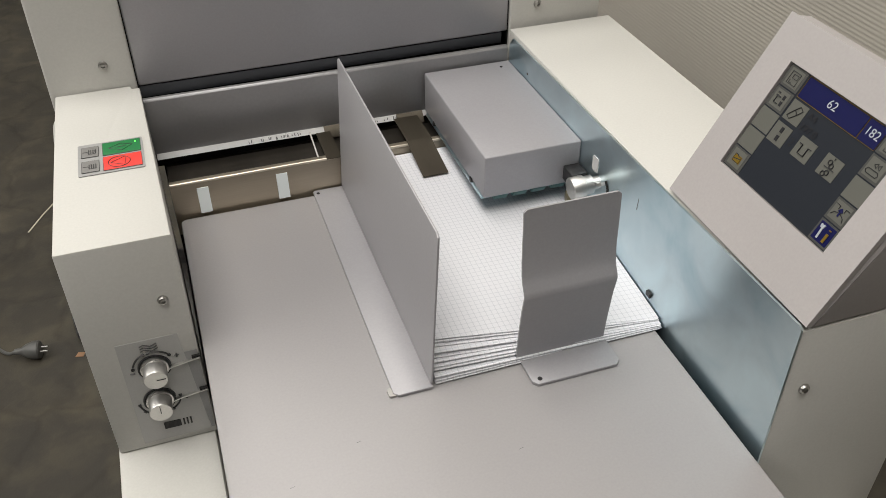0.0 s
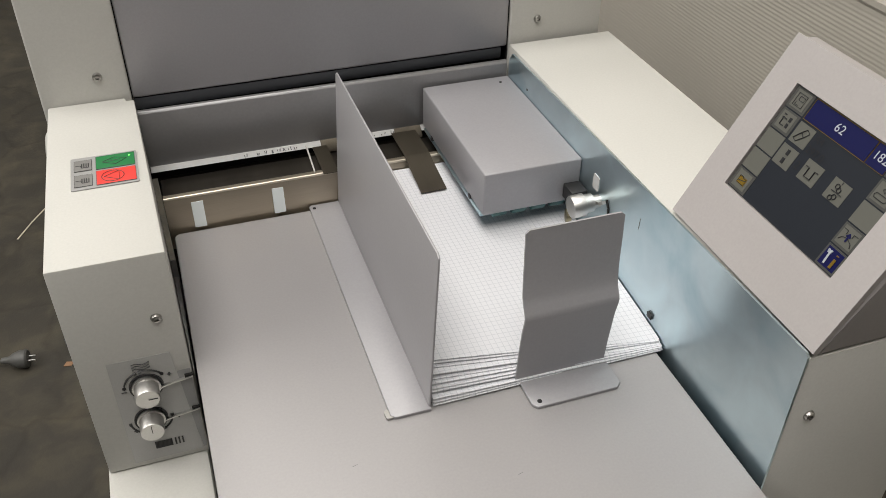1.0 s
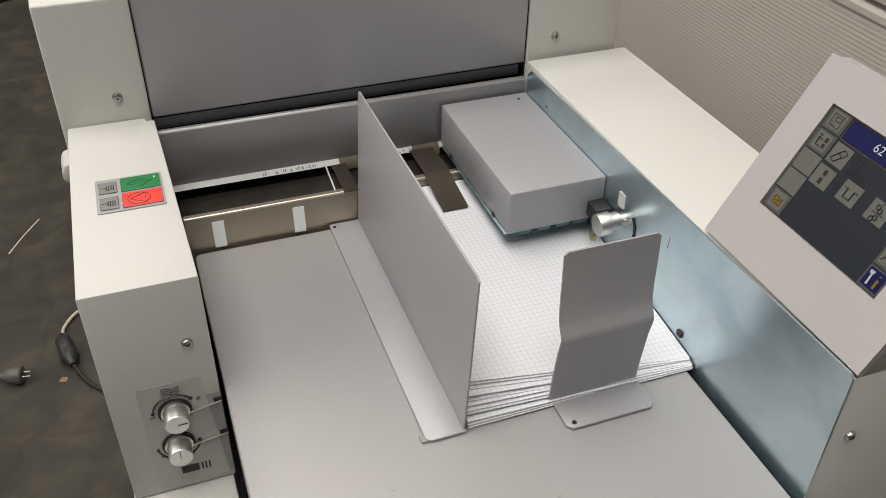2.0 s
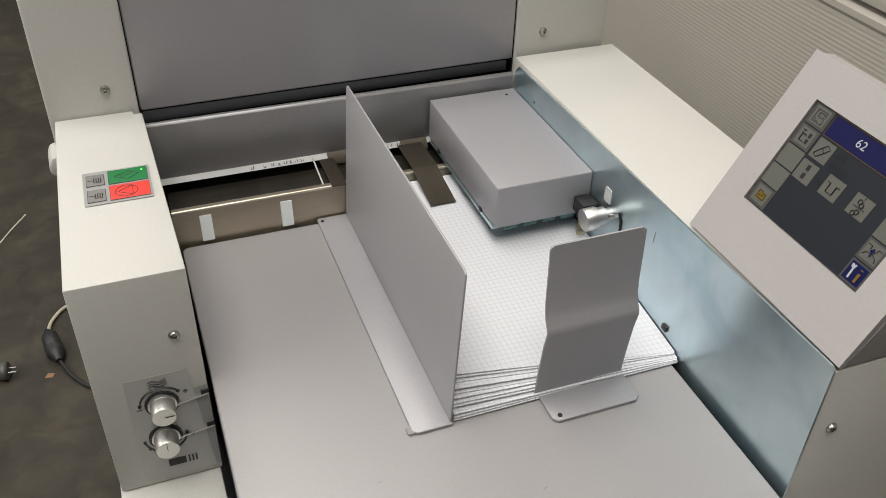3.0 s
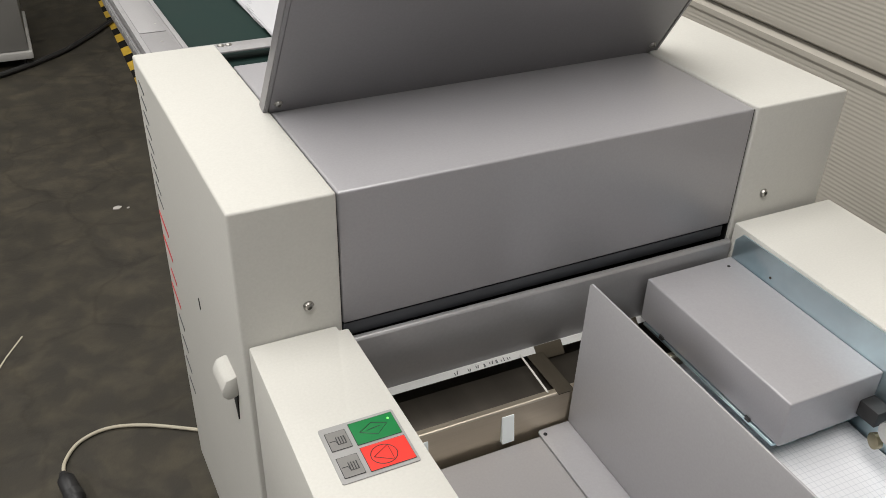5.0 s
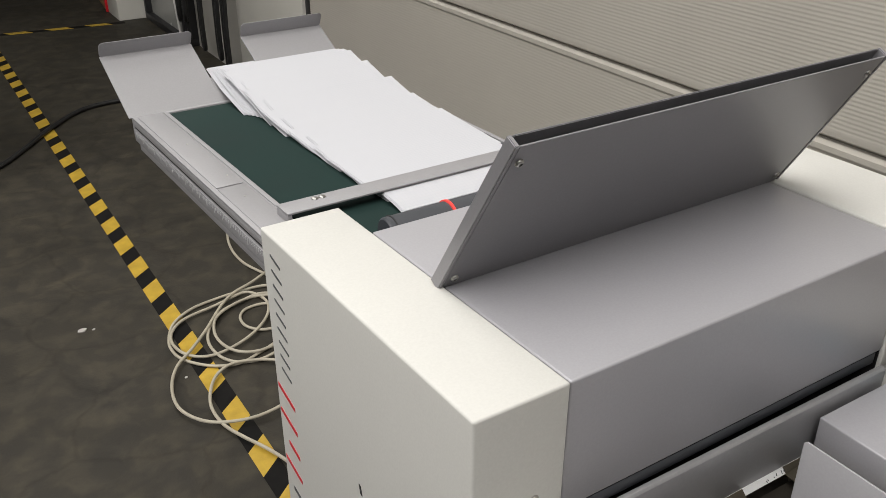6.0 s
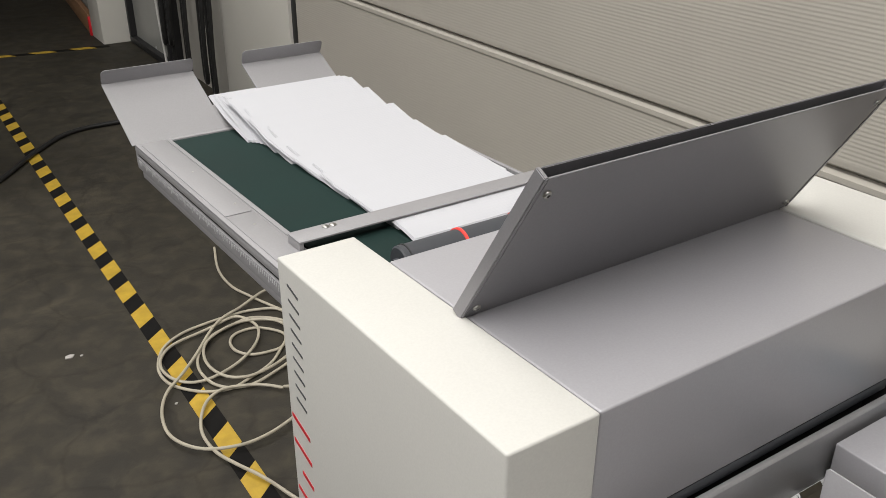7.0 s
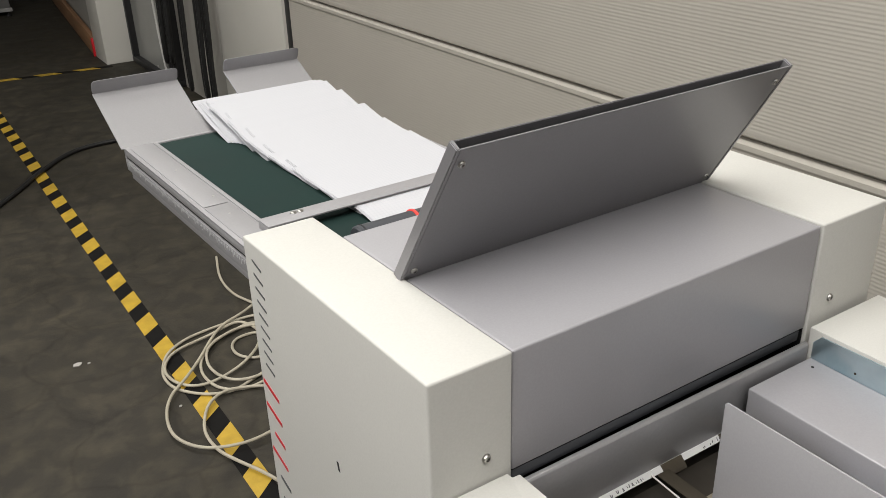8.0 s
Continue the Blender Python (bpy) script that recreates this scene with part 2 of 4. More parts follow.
RULER = mat("white_ruler_tape", (0.54, 0.54, 0.535), 0.45, vary=0.03, scale=30)
# near-white puts the light reflected by the slit tabs into their colour
SLITS = plain("slit_tab_glare", (0.86, 0.92, 0.93), 0.35)
GLOW = plain("lit_led", (0.2, 1.0, 0.15), 0.3, glow=1.0)
LCD = plain("lcd_dark", (0.014, 0.0165, 0.0215), 0.4, glow=0.12)
LCDBLUE = plain("lcd_blue", (0.004, 0.005, 0.045), 0.4, glow=0.12)
LCDKEY = plain("lcd_key", (0.085, 0.085, 0.074), 0.4, glow=0.2)
LCDKEYD = plain("lcd_key_shade", (0.05, 0.05, 0.047), 0.4, glow=0.2)
LCDYEL = plain("lcd_yellow", (0.12, 0.075, 0.008), 0.4, glow=0.2)
LCDTXT = plain("lcd_text", (0.33, 0.35, 0.38), 0.35, glow=0.2)
LCDINK = plain("lcd_ink", (0.02, 0.02, 0.022), 0.3)
for m in (LCD, LCDBLUE, LCDKEY, LCDKEYD, LCDYEL, LCDTXT, LCDINK):
    m.node_tree.nodes["Principled BSDF"].inputs["Specular IOR Level"].default_value = 0.12
PANEGLASS = mat("frosted_pane", (0.33, 0.33, 0.31), 0.25, vary=0.08, scale=1.5)
LAMPFACE = plain("lamp_diffuser", (1.0, 0.97, 0.9), 0.5, glow=2.0)

# ---- mesh helpers ----


def mesh_of(name, bm, material, smooth=True):
    bmesh.ops.recalc_face_normals(bm, faces=bm.faces)
    me = bpy.data.meshes.new(name)
    bm.to_mesh(me)
    bm.free()
    for m in material if isinstance(material, (list, tuple)) else (material,):
        me.materials.append(m)
    if smooth:
        me.polygons.foreach_set("use_smooth", [True] * len(me.polygons))
        me.set_sharp_from_angle(angle=radians(32))
    return me


def part(name, bm, material, parent=None, label="", smooth=True):
    ob = new(name, mesh_of(name, bm, material, smooth))
    if parent is not None:
        ob.parent = parent
        if parent.parent is None:
            ob.matrix_parent_inverse = Matrix.Translation(-parent.location)
    return tagged(ob, label)


def thing(name, at, label, category, group=""):
    ob = new(name)
    ob.empty_display_size = 0.05
    ob.location = at
    return tagged(ob, label, category, group)


def box(x0, x1, y0, y1, z0, z1, bev=0.0012, seg=2, bm=None):
    own = bmesh.new()
    bmesh.ops.create_cube(own, size=1)
    for v in own.verts:
        v.co = Vector((x0 + (v.co.x + 0.5) * (x1 - x0), y0 + (v.co.y + 0.5) * (y1 - y0), z0 + (v.co.z + 0.5) * (z1 - z0)))
    if bev:
        bmesh.ops.bevel(own, geom=own.edges[:], offset=bev, segments=seg, affect="EDGES", profile=0.5)
    return join(bm, own)


def join(bm, own):
    if bm is None:
        return own
    me = bpy.data.meshes.new("tmp")
    own.to_mesh(me)
    own.free()
    bm.from_mesh(me)
    bpy.data.meshes.remove(me)
    return bm


def prism(pts, axis, a, b, bev=0.0, seg=2, bm=None):
    """A polygon drawn in the plane across axis, drawn out from a to b. pts: x: (y, z), y: (x, z), z: (x, y)."""
    own = bmesh.new()

    def put(p, d):
        return {"x": (d, p[0], p[1]), "y": (p[0], d, p[1]), "z": (p[0], p[1], d)}[axis]

    lo = [own.verts.new(put(p, a)) for p in pts]
    hi = [own.verts.new(put(p, b)) for p in pts]
    own.faces.new(lo)
    own.faces.new(hi[::-1])
    n = len(pts)
    for i in range(n):
        own.faces.new((lo[i], hi[i], hi[(i + 1) % n], lo[(i + 1) % n]))
    bmesh.ops.recalc_face_normals(own, faces=own.faces)
    if bev:
        bmesh.ops.bevel(own, geom=own.edges[:], offset=bev, segments=seg, affect="EDGES", profile=0.5)
    return join(bm, own)


def round_rect(x0, x1, y0, y1, r, n=5):
    out = []
    for cx, cy, a in ((x1 - r, y1 - r, 0), (x0 + r, y1 - r, 90), (x0 + r, y0 + r, 180), (x1 - r, y0 + r, 270)):
        for i in range(n + 1):
            t = radians(a + 90 * i / n)
            out.append((cx + r * math.cos(t), cy + r * math.sin(t)))
    return out


def thick(line, t):
    """A bent strip of thickness t along a line of 2D points, as a closed outline."""
    pts = [Vector(p) for p in line]
    side = []
    for i, p in enumerate(pts):
        d = (pts[min(i + 1, len(pts) - 1)] - pts[max(i - 1, 0)]).normalized()
        side.append(p + Vector((-d.y, d.x)) * t)
    return [tuple(p) for p in pts] + [tuple(p) for p in side[::-1]]


def lathe(profile, at, axis=(0, 0, 1), n=28, bm=None):
    """Turned part: (radius, height) pairs round an axis from at."""
    own = bmesh.new()
    q = Vector((0, 0, 1)).rotation_difference(Vector(axis)).to_matrix()
    rings = []
    for r, h in profile:
        rings.append([own.verts.new(Vector(at) + q @ Vector((r * math.cos(2 * math.pi * k / n), r * math.sin(2 * math.pi * k / n), h))) for k in range(n)])
    for a, b in zip(rings, rings[1:]):
        for k in range(n):
            own.faces.new((a[k], a[(k + 1) % n], b[(k + 1) % n], b[k]))
    own.faces.new(rings[0][::-1])
    own.faces.new(rings[-1])
    return join(bm, own)


def sweep(points, r, n=8, steps=8, closed=False, bm=None):
    """A round cord through the points."""
    own = bmesh.new()
    P = [Vector(p) for p in points]
    if not closed:
        P = [P[0] * 2 - P[1]] + P + [P[-1] * 2 - P[-2]]
    else:
        P = [P[-1]] + P + P[:2]
    line = []
    for i in range(1, len(P) - 2):
        for s in range(steps):
            t = s / steps
            a, b, c, d = P[i - 1], P[i], P[i + 1], P[i + 2]
            line.append(0.5 * ((2 * b) + (c - a) * t + (2 * a - 5 * b + 4 * c - d) * t * t + (3 * b - a - 3 * c + d) * t ** 3))
    if not closed:
        line.append(P[-2])
    rings = []
    up = Vector((0.13, 0.21, 1)).normalized()
    m = len(line)
    for i, p in enumerate(line):
        d = (line[(i + 1) % m] - line[i - 1]) if closed else (line[min(i + 1, m - 1)] - line[max(i - 1, 0)])
        d.normalize()
        if abs(d.dot(up)) > 0.97:
            up = Vector((1, 0.2, 0)).normalized()
        s = d.cross(up).normalized()
        u = s.cross(d)
        rings.append([own.verts.new(p + r * (math.cos(2 * math.pi * k / n) * s + math.sin(2 * math.pi * k / n) * u)) for k in range(n)])
    pairs = list(zip(rings, rings[1:])) + ([(rings[-1], rings[0])] if closed else [])
    for a, b in pairs:
        for k in range(n):
            own.faces.new((a[k], a[(k + 1) % n], b[(k + 1) % n], b[k]))
    if not closed:
        own.faces.new(rings[0][::-1])
        own.faces.new(rings[-1])
    return join(bm, own)


def screw(parent, at, axis, r=0.0042, name="screw"):
    """Button-head hex socket screw."""
    bm = lathe([(r * 1.06, 0), (r * 1.06, 0.0003), (r, 0.0005), (r * 0.98, r * 0.3), (r * 0.8, r * 0.62), (r * 0.45, r * 0.72), (r * 0.42, r * 0.3), (0.0002, r * 0.3)], at, axis, 20)
    return part(name, bm, DOME, parent, "domed steel screw")


# ---- hall: floor, walls, ceiling ----
tagged(part("floor", box(-9, 2.5, -8, 14, -0.2, 0, 0), CONCRETE, smooth=False), "worn dark grey-brown concrete hall floor", "floor", kind="structure")

# ceiling, west and south walls are unseen; their dark tone cuts bounced light
tagged(part("ceiling", box(-9, 2.5, -8, 14, 4.5, 4.7, 0), DIM, smooth=False), "unseen hall ceiling, dark grey to cut bounced light", "ceiling", kind="structure")
tagged(part("wall_west", box(-9.2, -9, -8, 14, 0, 4.5, 0), DIM, smooth=False), "unseen hall wall, dark grey to cut bounced light", "wall", kind="structure")
tagged(part("wall_south", box(-9, 2.5, -8.2, -8, 0, 4.5, 0), DIM, smooth=False), "unseen hall wall, dark grey to cut bounced light", "wall", kind="structure")
tagged(part("wall_north", box(-9, 2.5, 14, 14.2, 0, 4.5, 0), WALLG, smooth=False), "grey hall wall far away", "wall", kind="structure")

# ribbed sectional door beside the machine
WX = 1.5


def ribbed_section(z0, z1, y0, y1, pitch=0.0105):
    """One door section: fine horizontal ribs, a rounded lip and a groove at the top."""
    pts = [(WX + 0.04, z0), (WX + 0.012, z0), (WX + 0.001, z0 + 0.008), (WX, z0 + 0.02)]
    n = int((z1 - z0 - 0.06) / pitch)
    for i in range(n):
        z = z0 + 0.026 + i * pitch
        pts += [(WX, z), (WX + 0.00042, z + pitch * 0.35), (WX + 0.00036, z + pitch * 0.5), (WX - 0.0001, z + pitch * 0.85)]
    pts += [(WX, z1 - 0.03), (WX - 0.004, z1 - 0.022), (WX - 0.004, z1 - 0.008), (WX + 0.012, z1), (WX + 0.04, z1)]
    return prism(pts, "y", y0, y1)


door = tagged(part("door_1", box(WX + 0.04, WX + 0.08, -7.9, 4.774, 0.0, 3.6, 0), RIB), "closed cream ribbed sectional hall door", "door", kind="structure")
for z0, z1 in ((0.01, 0.966), (0.974, 1.60), (1.608, 2.23), (2.238, 2.86), (2.868, 3.58)):
    part("door_section", ribbed_section(z0, z1, -7.9, 4.774), RIB, door, smooth=False)
part("seal", box(WX + 0.012, WX + 0.06, 4.776, 4.868, 0, 3.6, 0.004), BLACK, door, "black rubber edge seal")
tagged(part("wall_lintel", box(WX, WX + 0.2, -8, 4.868, 3.602, 4.5, 0), WALLW, smooth=False), "off-white wall above the ribbed door", "wall", kind="structure")
tagged(part("column", box(WX - 0.004, WX + 0.2, 4.87, 5.93, 0, 4.5, 0.004), WALLW), "off-white boxed-in wall column", "column", kind="structure")
tagged(part("wall_recess", box(WX + 0.03, WX + 0.4, 5.932, 6.95, 0, 4.5, 0), RECESS, smooth=False), "pale grey recessed wall behind hanging cables", "wall", kind="structure")
win = tagged(part("window_1", box(WX - 0.02, WX - 0.005, 7.0, 8.0, 0.05, 2.4, 0), PANEGLASS, smooth=False), "frosted glazed hall partition in a dark frame", "window", kind="structure")
part("sill", box(WX - 0.07, WX + 0.04, 6.952, 8.048, 0, 0.05, 0.004), BLACK, win)
for ya, yb in ((6.952, 7.0), (8.0, 8.048)):
    part("window_frame", box(WX - 0.07, WX + 0.04, ya, yb, 0.052, 2.45, 0.004), BLACK, win, "dark metal frame")
part("window_frame", box(WX - 0.07, WX + 0.04, 7.002, 7.998, 2.402, 2.45, 0.004), BLACK, win, "dark metal frame")
tagged(part("wall_panel", box(WX - 0.06, WX + 0.2, 6.952, 8.048, 2.452, 4.5, 0), WALLW, smooth=False), "off-white wall above the glazed partition", "wall", kind="structure")
tagged(part("pillar", box(WX - 0.285, WX + 0.2, 8.05, 8.42, 0, 4.5, 0.006), WALLW), "white square hall pillar", "column", kind="structure")
tagged(part("wall_east", prism([(1.26, 8.422), (1.9, 8.422), (1.9, 13.998), (1.76, 13.998)], "z", 0, 4.5), WALLG, smooth=False), "grey wall of the far hall", "wall", kind="structure")
tagged(part("wall_back", box(WX + 0.42, WX + 0.6, -8, 14, 0, 4.5, 0), WALLG, smooth=False), "grey outer wall behind the door", "wall", kind="structure")
board = thing("floor_board", (1.3, 10, 0), "raw brown wooden board along the wall foot", "board")
part("plank", prism([(1.205, 8.45), (1.25, 8.45), (1.69, 13.4), (1.645, 13.4)], "z", 0.002, 0.17, 0.004), WOOD, board)
part("end_cap", box(1.198, 1.252, 8.425, 8.448, 0.002, 0.16, 0.004), LOGORED, board, "red painted end")


def base_cabinet(x0, x1, y0, y1, h):
    """Foot of a far machine: plinth, body and levelling feet."""
    t = thing("machine_base", ((x0 + x1) / 2, (y0 + y1) / 2, 0), "grey steel machine base on levelling feet", "machine")
    part("body", box(x0, x1, y0, y1, 0.09, h, 0.008), MBASE, t)
    part("plinth", box(x0 - 0.015, x1 + 0.015, y0 - 0.015, y1 + 0.015, 0.05, 0.088, 0.005), FOIL, t)
    for fx in (x0 + 0.03, x1 - 0.03):
        for fy in (y0 + 0.03, y1 - 0.03):
            part("foot", lathe([(0.03, 0.001), (0.03, 0.012), (0.009, 0.016), (0.009, 0.05)], (fx, fy, 0), n=14), BLACK, t)


base_cabinet(-0.98, -0.245, 5.04, 5.7, 0.8)
base_cabinet(0.15, 0.95, 11.0, 11.8, 0.9)

# ceiling lights
for lx, ly, watts in LAMPS:
    t = thing("ceiling_light", (lx, ly, 4.5), "long white ceiling light with a lit diffuser", "light", "hall lights")
    part("frame", box(lx - 1.0, lx + 1.0, ly - 1.75, ly + 1.75, 4.40, 4.5, 0.01), CREAM, t)
    part("diffuser", box(lx - 0.94, lx + 0.94, ly - 1.69, ly + 1.69, 4.385, 4.399, 0.002), LAMPFACE, t)

# floor marking tapes


def hazard_tape(name, a, b, width, pitch, label):
    """Black tape with slanting yellow bars from a to b on the floor."""
    a, b = Vector(a), Vector(b)
    d = (b - a).normalized()
    s = Vector((d.y, -d.x))
    n = int((b - a).length / pitch)
    t = thing(name, (a.x, a.y, 0), label, "floor tape")
    bm = bmesh.new()
    q = [a - s * width / 2, a + s * width / 2, b + s * width / 2, b - s * width / 2]
    lo = [bm.verts.new((p.x, p.y, 0.0002)) for p in q]
    hi = [bm.verts.new((p.x, p.y, 0.0012)) for p in q]
    bm.faces.new(hi)
    for i in range(4):
        bm.faces.new((lo[i], lo[(i + 1) % 4], hi[(i + 1) % 4], hi[i]))
    part("strip", bm, TAPEB, t, smooth=False)
    for i in range(n):
        c = a + d * (i + 0.5) * pitch
        bm = bmesh.new()
        h, sl = pitch * 0.265, width * 0.42
        pts = [c - s * width / 2 - d * (h + sl), c + s * width / 2 - d * (h - sl), c + s * width / 2 + d * (h + sl), c - s * width / 2 + d * (h - sl)]
        lo = [bm.verts.new((p.x, p.y, 0.0012)) for p in pts]
        hi = [bm.verts.new((p.x, p.y, 0.0022)) for p in pts]
        bm.faces.new(hi)
        for k in range(4):
            bm.faces.new((lo[k], lo[(k + 1) % 4], hi[(k + 1) % 4], hi[k]))
        part("stripe", bm, TAPEY, t, smooth=False)


hazard_tape("hazard_tape", (0.2590, 1.9), (0.2055, 7.9), 0.070, 0.222, "black and yellow striped floor tape, slightly worn")
hazard_tape("hazard_tape", (-1.2, 8.25), (1.24, 7.985), 0.066, 0.30, "black and yellow floor tape across the far aisle")

# ---- folding machine body ----
LX, RX = -0.091, 0.503          # outer faces
FY, BY = 0.861, 1.197           # front and back of the posts
TZ = 1.3772                      # top of the posts
machine = thing("folding_machine", (0.2, 0.8, 0), "cream and grey paper folding machine on a pedestal", "folding machine")
ped = part("pedestal", box(LX + 0.012, RX - 0.012, 0.42, 1.165, 0.001, 0.839, 0.006), GREY, machine, "grey pedestal")
part("chassis", box(0.016, RX - 0.004, 0.22, BY - 0.004, 0.84, 1.036, 0.003), CREAM, machine)
part("bed", box(-0.001, 0.379, 0.80, BY - 0.006, 1.037, 1.15, 0.002), DARKSTEEL, machine)
postl = part("post_cover", box(LX, -0.0105, FY, BY, 0.842, TZ, 0.0022, 3), CREAM, machine)
postr = part("post_cover", box(0.3855, 0.494, FY, BY, 1.037, TZ, 0.0022, 3), CREAM, machine)
part("side_skirt", box(LX + 0.003, -0.0028, 0.22, FY - 0.0006, 0.842, 1.0355, 0.002), CREAM, machine)
screw(postl, (-0.037, FY, 1.284), (0, -1, 0))
screw(postr, (0.417, FY, 1.284), (0, -1, 0))

# control cover with the keys
cov = part("control_cover", prism([(-0.0865, 0.597), (-0.001, 0.597), (-0.0085, 0.853), (-0.016, 0.853), (-0.0165, FY - 0.0015), (-0.0865, FY - 0.0015)], "z", 1.0365, 1.26, 0.0016), CREAM, machine)
screw(cov, (-0.0185, 0.597, 1.199), (0, -1, 0))
pad = part("key_panel", prism(round_rect(-0.0665, -0.0125, 0.7015, 0.7535, 0.0015), "z", 1.2602, 1.2609), FOILP, cov, "grey foil key panel")


def pad_key(x0, x1, y0, y1, m, label):
    return part("key", prism(round_rect(x0, x1, y0, y1, 0.0012), "z", 1.2608, 1.2615), m, cov, label)


def ink_line(points, w, z, bm=None):
    """Thin printed line."""
    return sweep([(p[0], p[1], z) for p in points], w, 4, 1, bm=bm)


pad_key(-0.046, -0.0145, 0.7295, 0.7505, GREEN, "green start key")
pad_key(-0.046, -0.0145, 0.7045, 0.7265, REDKEY, "red stop key")
pad_key(-0.0635, -0.0495, 0.7305, 0.7475, MBASE, "grey feed key")
pad_key(-0.0635, -0.0495, 0.7055, 0.7235, MBASE, "grey feed key")
bm = ink_line([(-0.041, 0.740), (-0.031, 0.746), (-0.021, 0.7415), (-0.030, 0.734), (-0.041, 0.740)], 0.00032, 1.2616)
ink_line([(-0.036, 0.740), (-0.026, 0.7412)], 0.00032, 1.2616, bm=bm)
ink_line([(-0.040, 0.7155), (-0.028, 0.7225), (-0.028, 0.708), (-0.040, 0.7155)], 0.00032, 1.2616, bm=bm)
ink_line([(-0.033 + 0.009 * math.cos(a * 0.314), 0.7155 + 0.0085 * math.sin(a * 0.314)) for a in range(21)], 0.00032, 1.2616, bm=bm)
for yy in (0.739, 0.7145):
    for k in range(4):
        ink_line([(-0.0575 + k * 0.0018, yy - 0.004), (-0.0575 + k * 0.0018, yy + 0.003)], 0.0004, 1.2616, bm=bm)
    ink_line([(-0.0625, yy), (-0.0585, yy), (-0.0575, yy - 0.004), (-0.052, yy - 0.004)], 0.00032, 1.2616, bm=bm)
for x0, x1, y0, y1 in ((-0.0635, -0.0495, 0.7305, 0.7475), (-0.0635, -0.0495, 0.7055, 0.7235), (-0.046, -0.0145, 0.7295, 0.7505), (-0.046, -0.0145, 0.7045, 0.7265)):
    ink_line([(x0, y0), (x1, y0), (x1, y1), (x0, y1), (x0, y0)], 0.0003, 1.2613, bm=bm)
part("key_print", bm, INK, cov, "printed key symbols")
part("led", lathe([(0.0009, 0), (0.0007, 0.0006)], (-0.0185, 0.7455, 1.2613), n=10), GLOW, cov, "lit green lamp")

# foil with the two knobs on the front of the control cover
part("knob_foil", prism([(-0.064, 1.162), (-0.0145, 1.162), (-0.0055, 1.043), (-0.064, 1.043)], "y", 0.5966, 0.5962), FOIL, cov, "dark grey foil")
part("knob_foil_edge", prism([(-0.0138, 1.140), (-0.0022, 1.140), (-0.0022, 1.044), (-0.0052, 1.044)], "y", 0.5966, 0.5963), FOILP, cov)
for kx, kz, lz in ((-0.0385, 1.131, 1.129), (-0.0415, 1.093, 1.0905)):
    kb = lathe([(0.0115, 0), (0.0115, 0.003), (0.0099, 0.0032), (0.0099, 0.0155), (0.0093, 0.0166), (0.0004, 0.0166)], (kx, 0.596, kz), (0, -1, 0), 32)
    part("knob", kb, CHROME, cov, "turned aluminium knob")
    part("knob_ring", lathe([(0.0136, 0), (0.0136, 0.0012), (0.0123, 0.0012), (0.0123, 0)], (kx, 0.5962, kz), (0, -1, 0), 32), BLACK, cov)
    part("knob_mark", box(kx + 0.0006, kx + 0.0080, 0.5788, 0.5794, kz - 0.0002, kz + 0.0002, 0) if kz > 1.1 else box(kx - 0.00025, kx + 0.00025, 0.5786, 0.5794, kz - 0.0002, kz + 0.0076, 0), INK, cov)
    part("lever", prism(thick([(kx + 0.0105, lz - 0.0025), (kx + 0.014, lz - 0.001), (-0.001, lz + 0.003)], 0.001), "y", 0.5962, 0.5935), CHROME, cov, "bent steel stop lever")
    part("lever_slot", box(-0.0075, -0.0009, 0.5945, 0.5969, lz + 0.003, lz + 0.006, 0), SLOTSHADE, cov)


def front_line(pts, w, bm):
    return sweep([(p[0], 0.5961, p[1]) for p in pts], w, 4, 1, bm=bm)


def plus_sign(px, pz, bm):
    front_line([(px - 0.0018, pz), (px + 0.0018, pz)], 0.0007, bm)
    front_line([(px, pz - 0.0018), (px, pz + 0.0018)], 0.0007, bm)


def dial_arc(kx, kz, a0, a1, bm):
    front_line([(kx + 0.0172 * math.cos(radians(a0 + (a1 - a0) * i / 8)), kz + 0.0172 * math.sin(radians(a0 + (a1 - a0) * i / 8))) for i in range(9)], 0.0009, bm)
    for a, turn in ((a0, -1), (a1, 1)):
        tip = radians(a + turn * 7)
        front_line([(kx + 0.0172 * math.cos(radians(a)), kz + 0.0172 * math.sin(radians(a))), (kx + 0.0172 * math.cos(tip), kz + 0.0172 * math.sin(tip))], 0.0016, bm)


for a0, a1 in ((40, 95), (115, 170)):
    bm = bmesh.new()
    dial_arc(-0.0385, 1.131, a0, a1, bm)
    part("dial_arrow", bm, INK, cov)
for a0, a1 in ((-55, -5), (190, 230)):
    bm = bmesh.new()
    dial_arc(-0.0415, 1.093, a0, a1, bm)
    part("dial_arrow", bm, INK, cov)
for k in range(3):
    part("air_wave", front_line([(-0.046 + i * 0.0028, 1.1505 + k * 0.0027 + 0.0012 * math.sin(i * 1.5)) for i in range(6)], 0.0005, None), INK, cov)
bm = bmesh.new()
for k in range(7):
    z = 1.0555 + k * 0.0012
    prism([(-0.044, z), (-0.0295, z), (-0.0295, z + 0.0008), (-0.044, z + 0.0008)], "y", 0.5961, 0.5956, bm=bm)
for k in range(3):
    x = -0.0275 + k * 0.0030
    prism([(x, 1.0555), (x + 0.0014, 1.0555), (x + 0.0014, 1.0635), (x, 1.0635)], "y", 0.5961, 0.5956, bm=bm)
part("pile_symbol", bm, INK, cov, "printed paper pile symbol")
for px, pz in ((-0.019, 1.139), (-0.0555, 1.082), (-0.0195, 1.089)):
    bm = bmesh.new()
    plus_sign(px, pz, bm)
    part("plus_sign", bm, INK, cov)
part("minus_sign", front_line([(-0.0585, 1.1285), (-0.0545, 1.1285)], 0.0007, None), INK, cov)

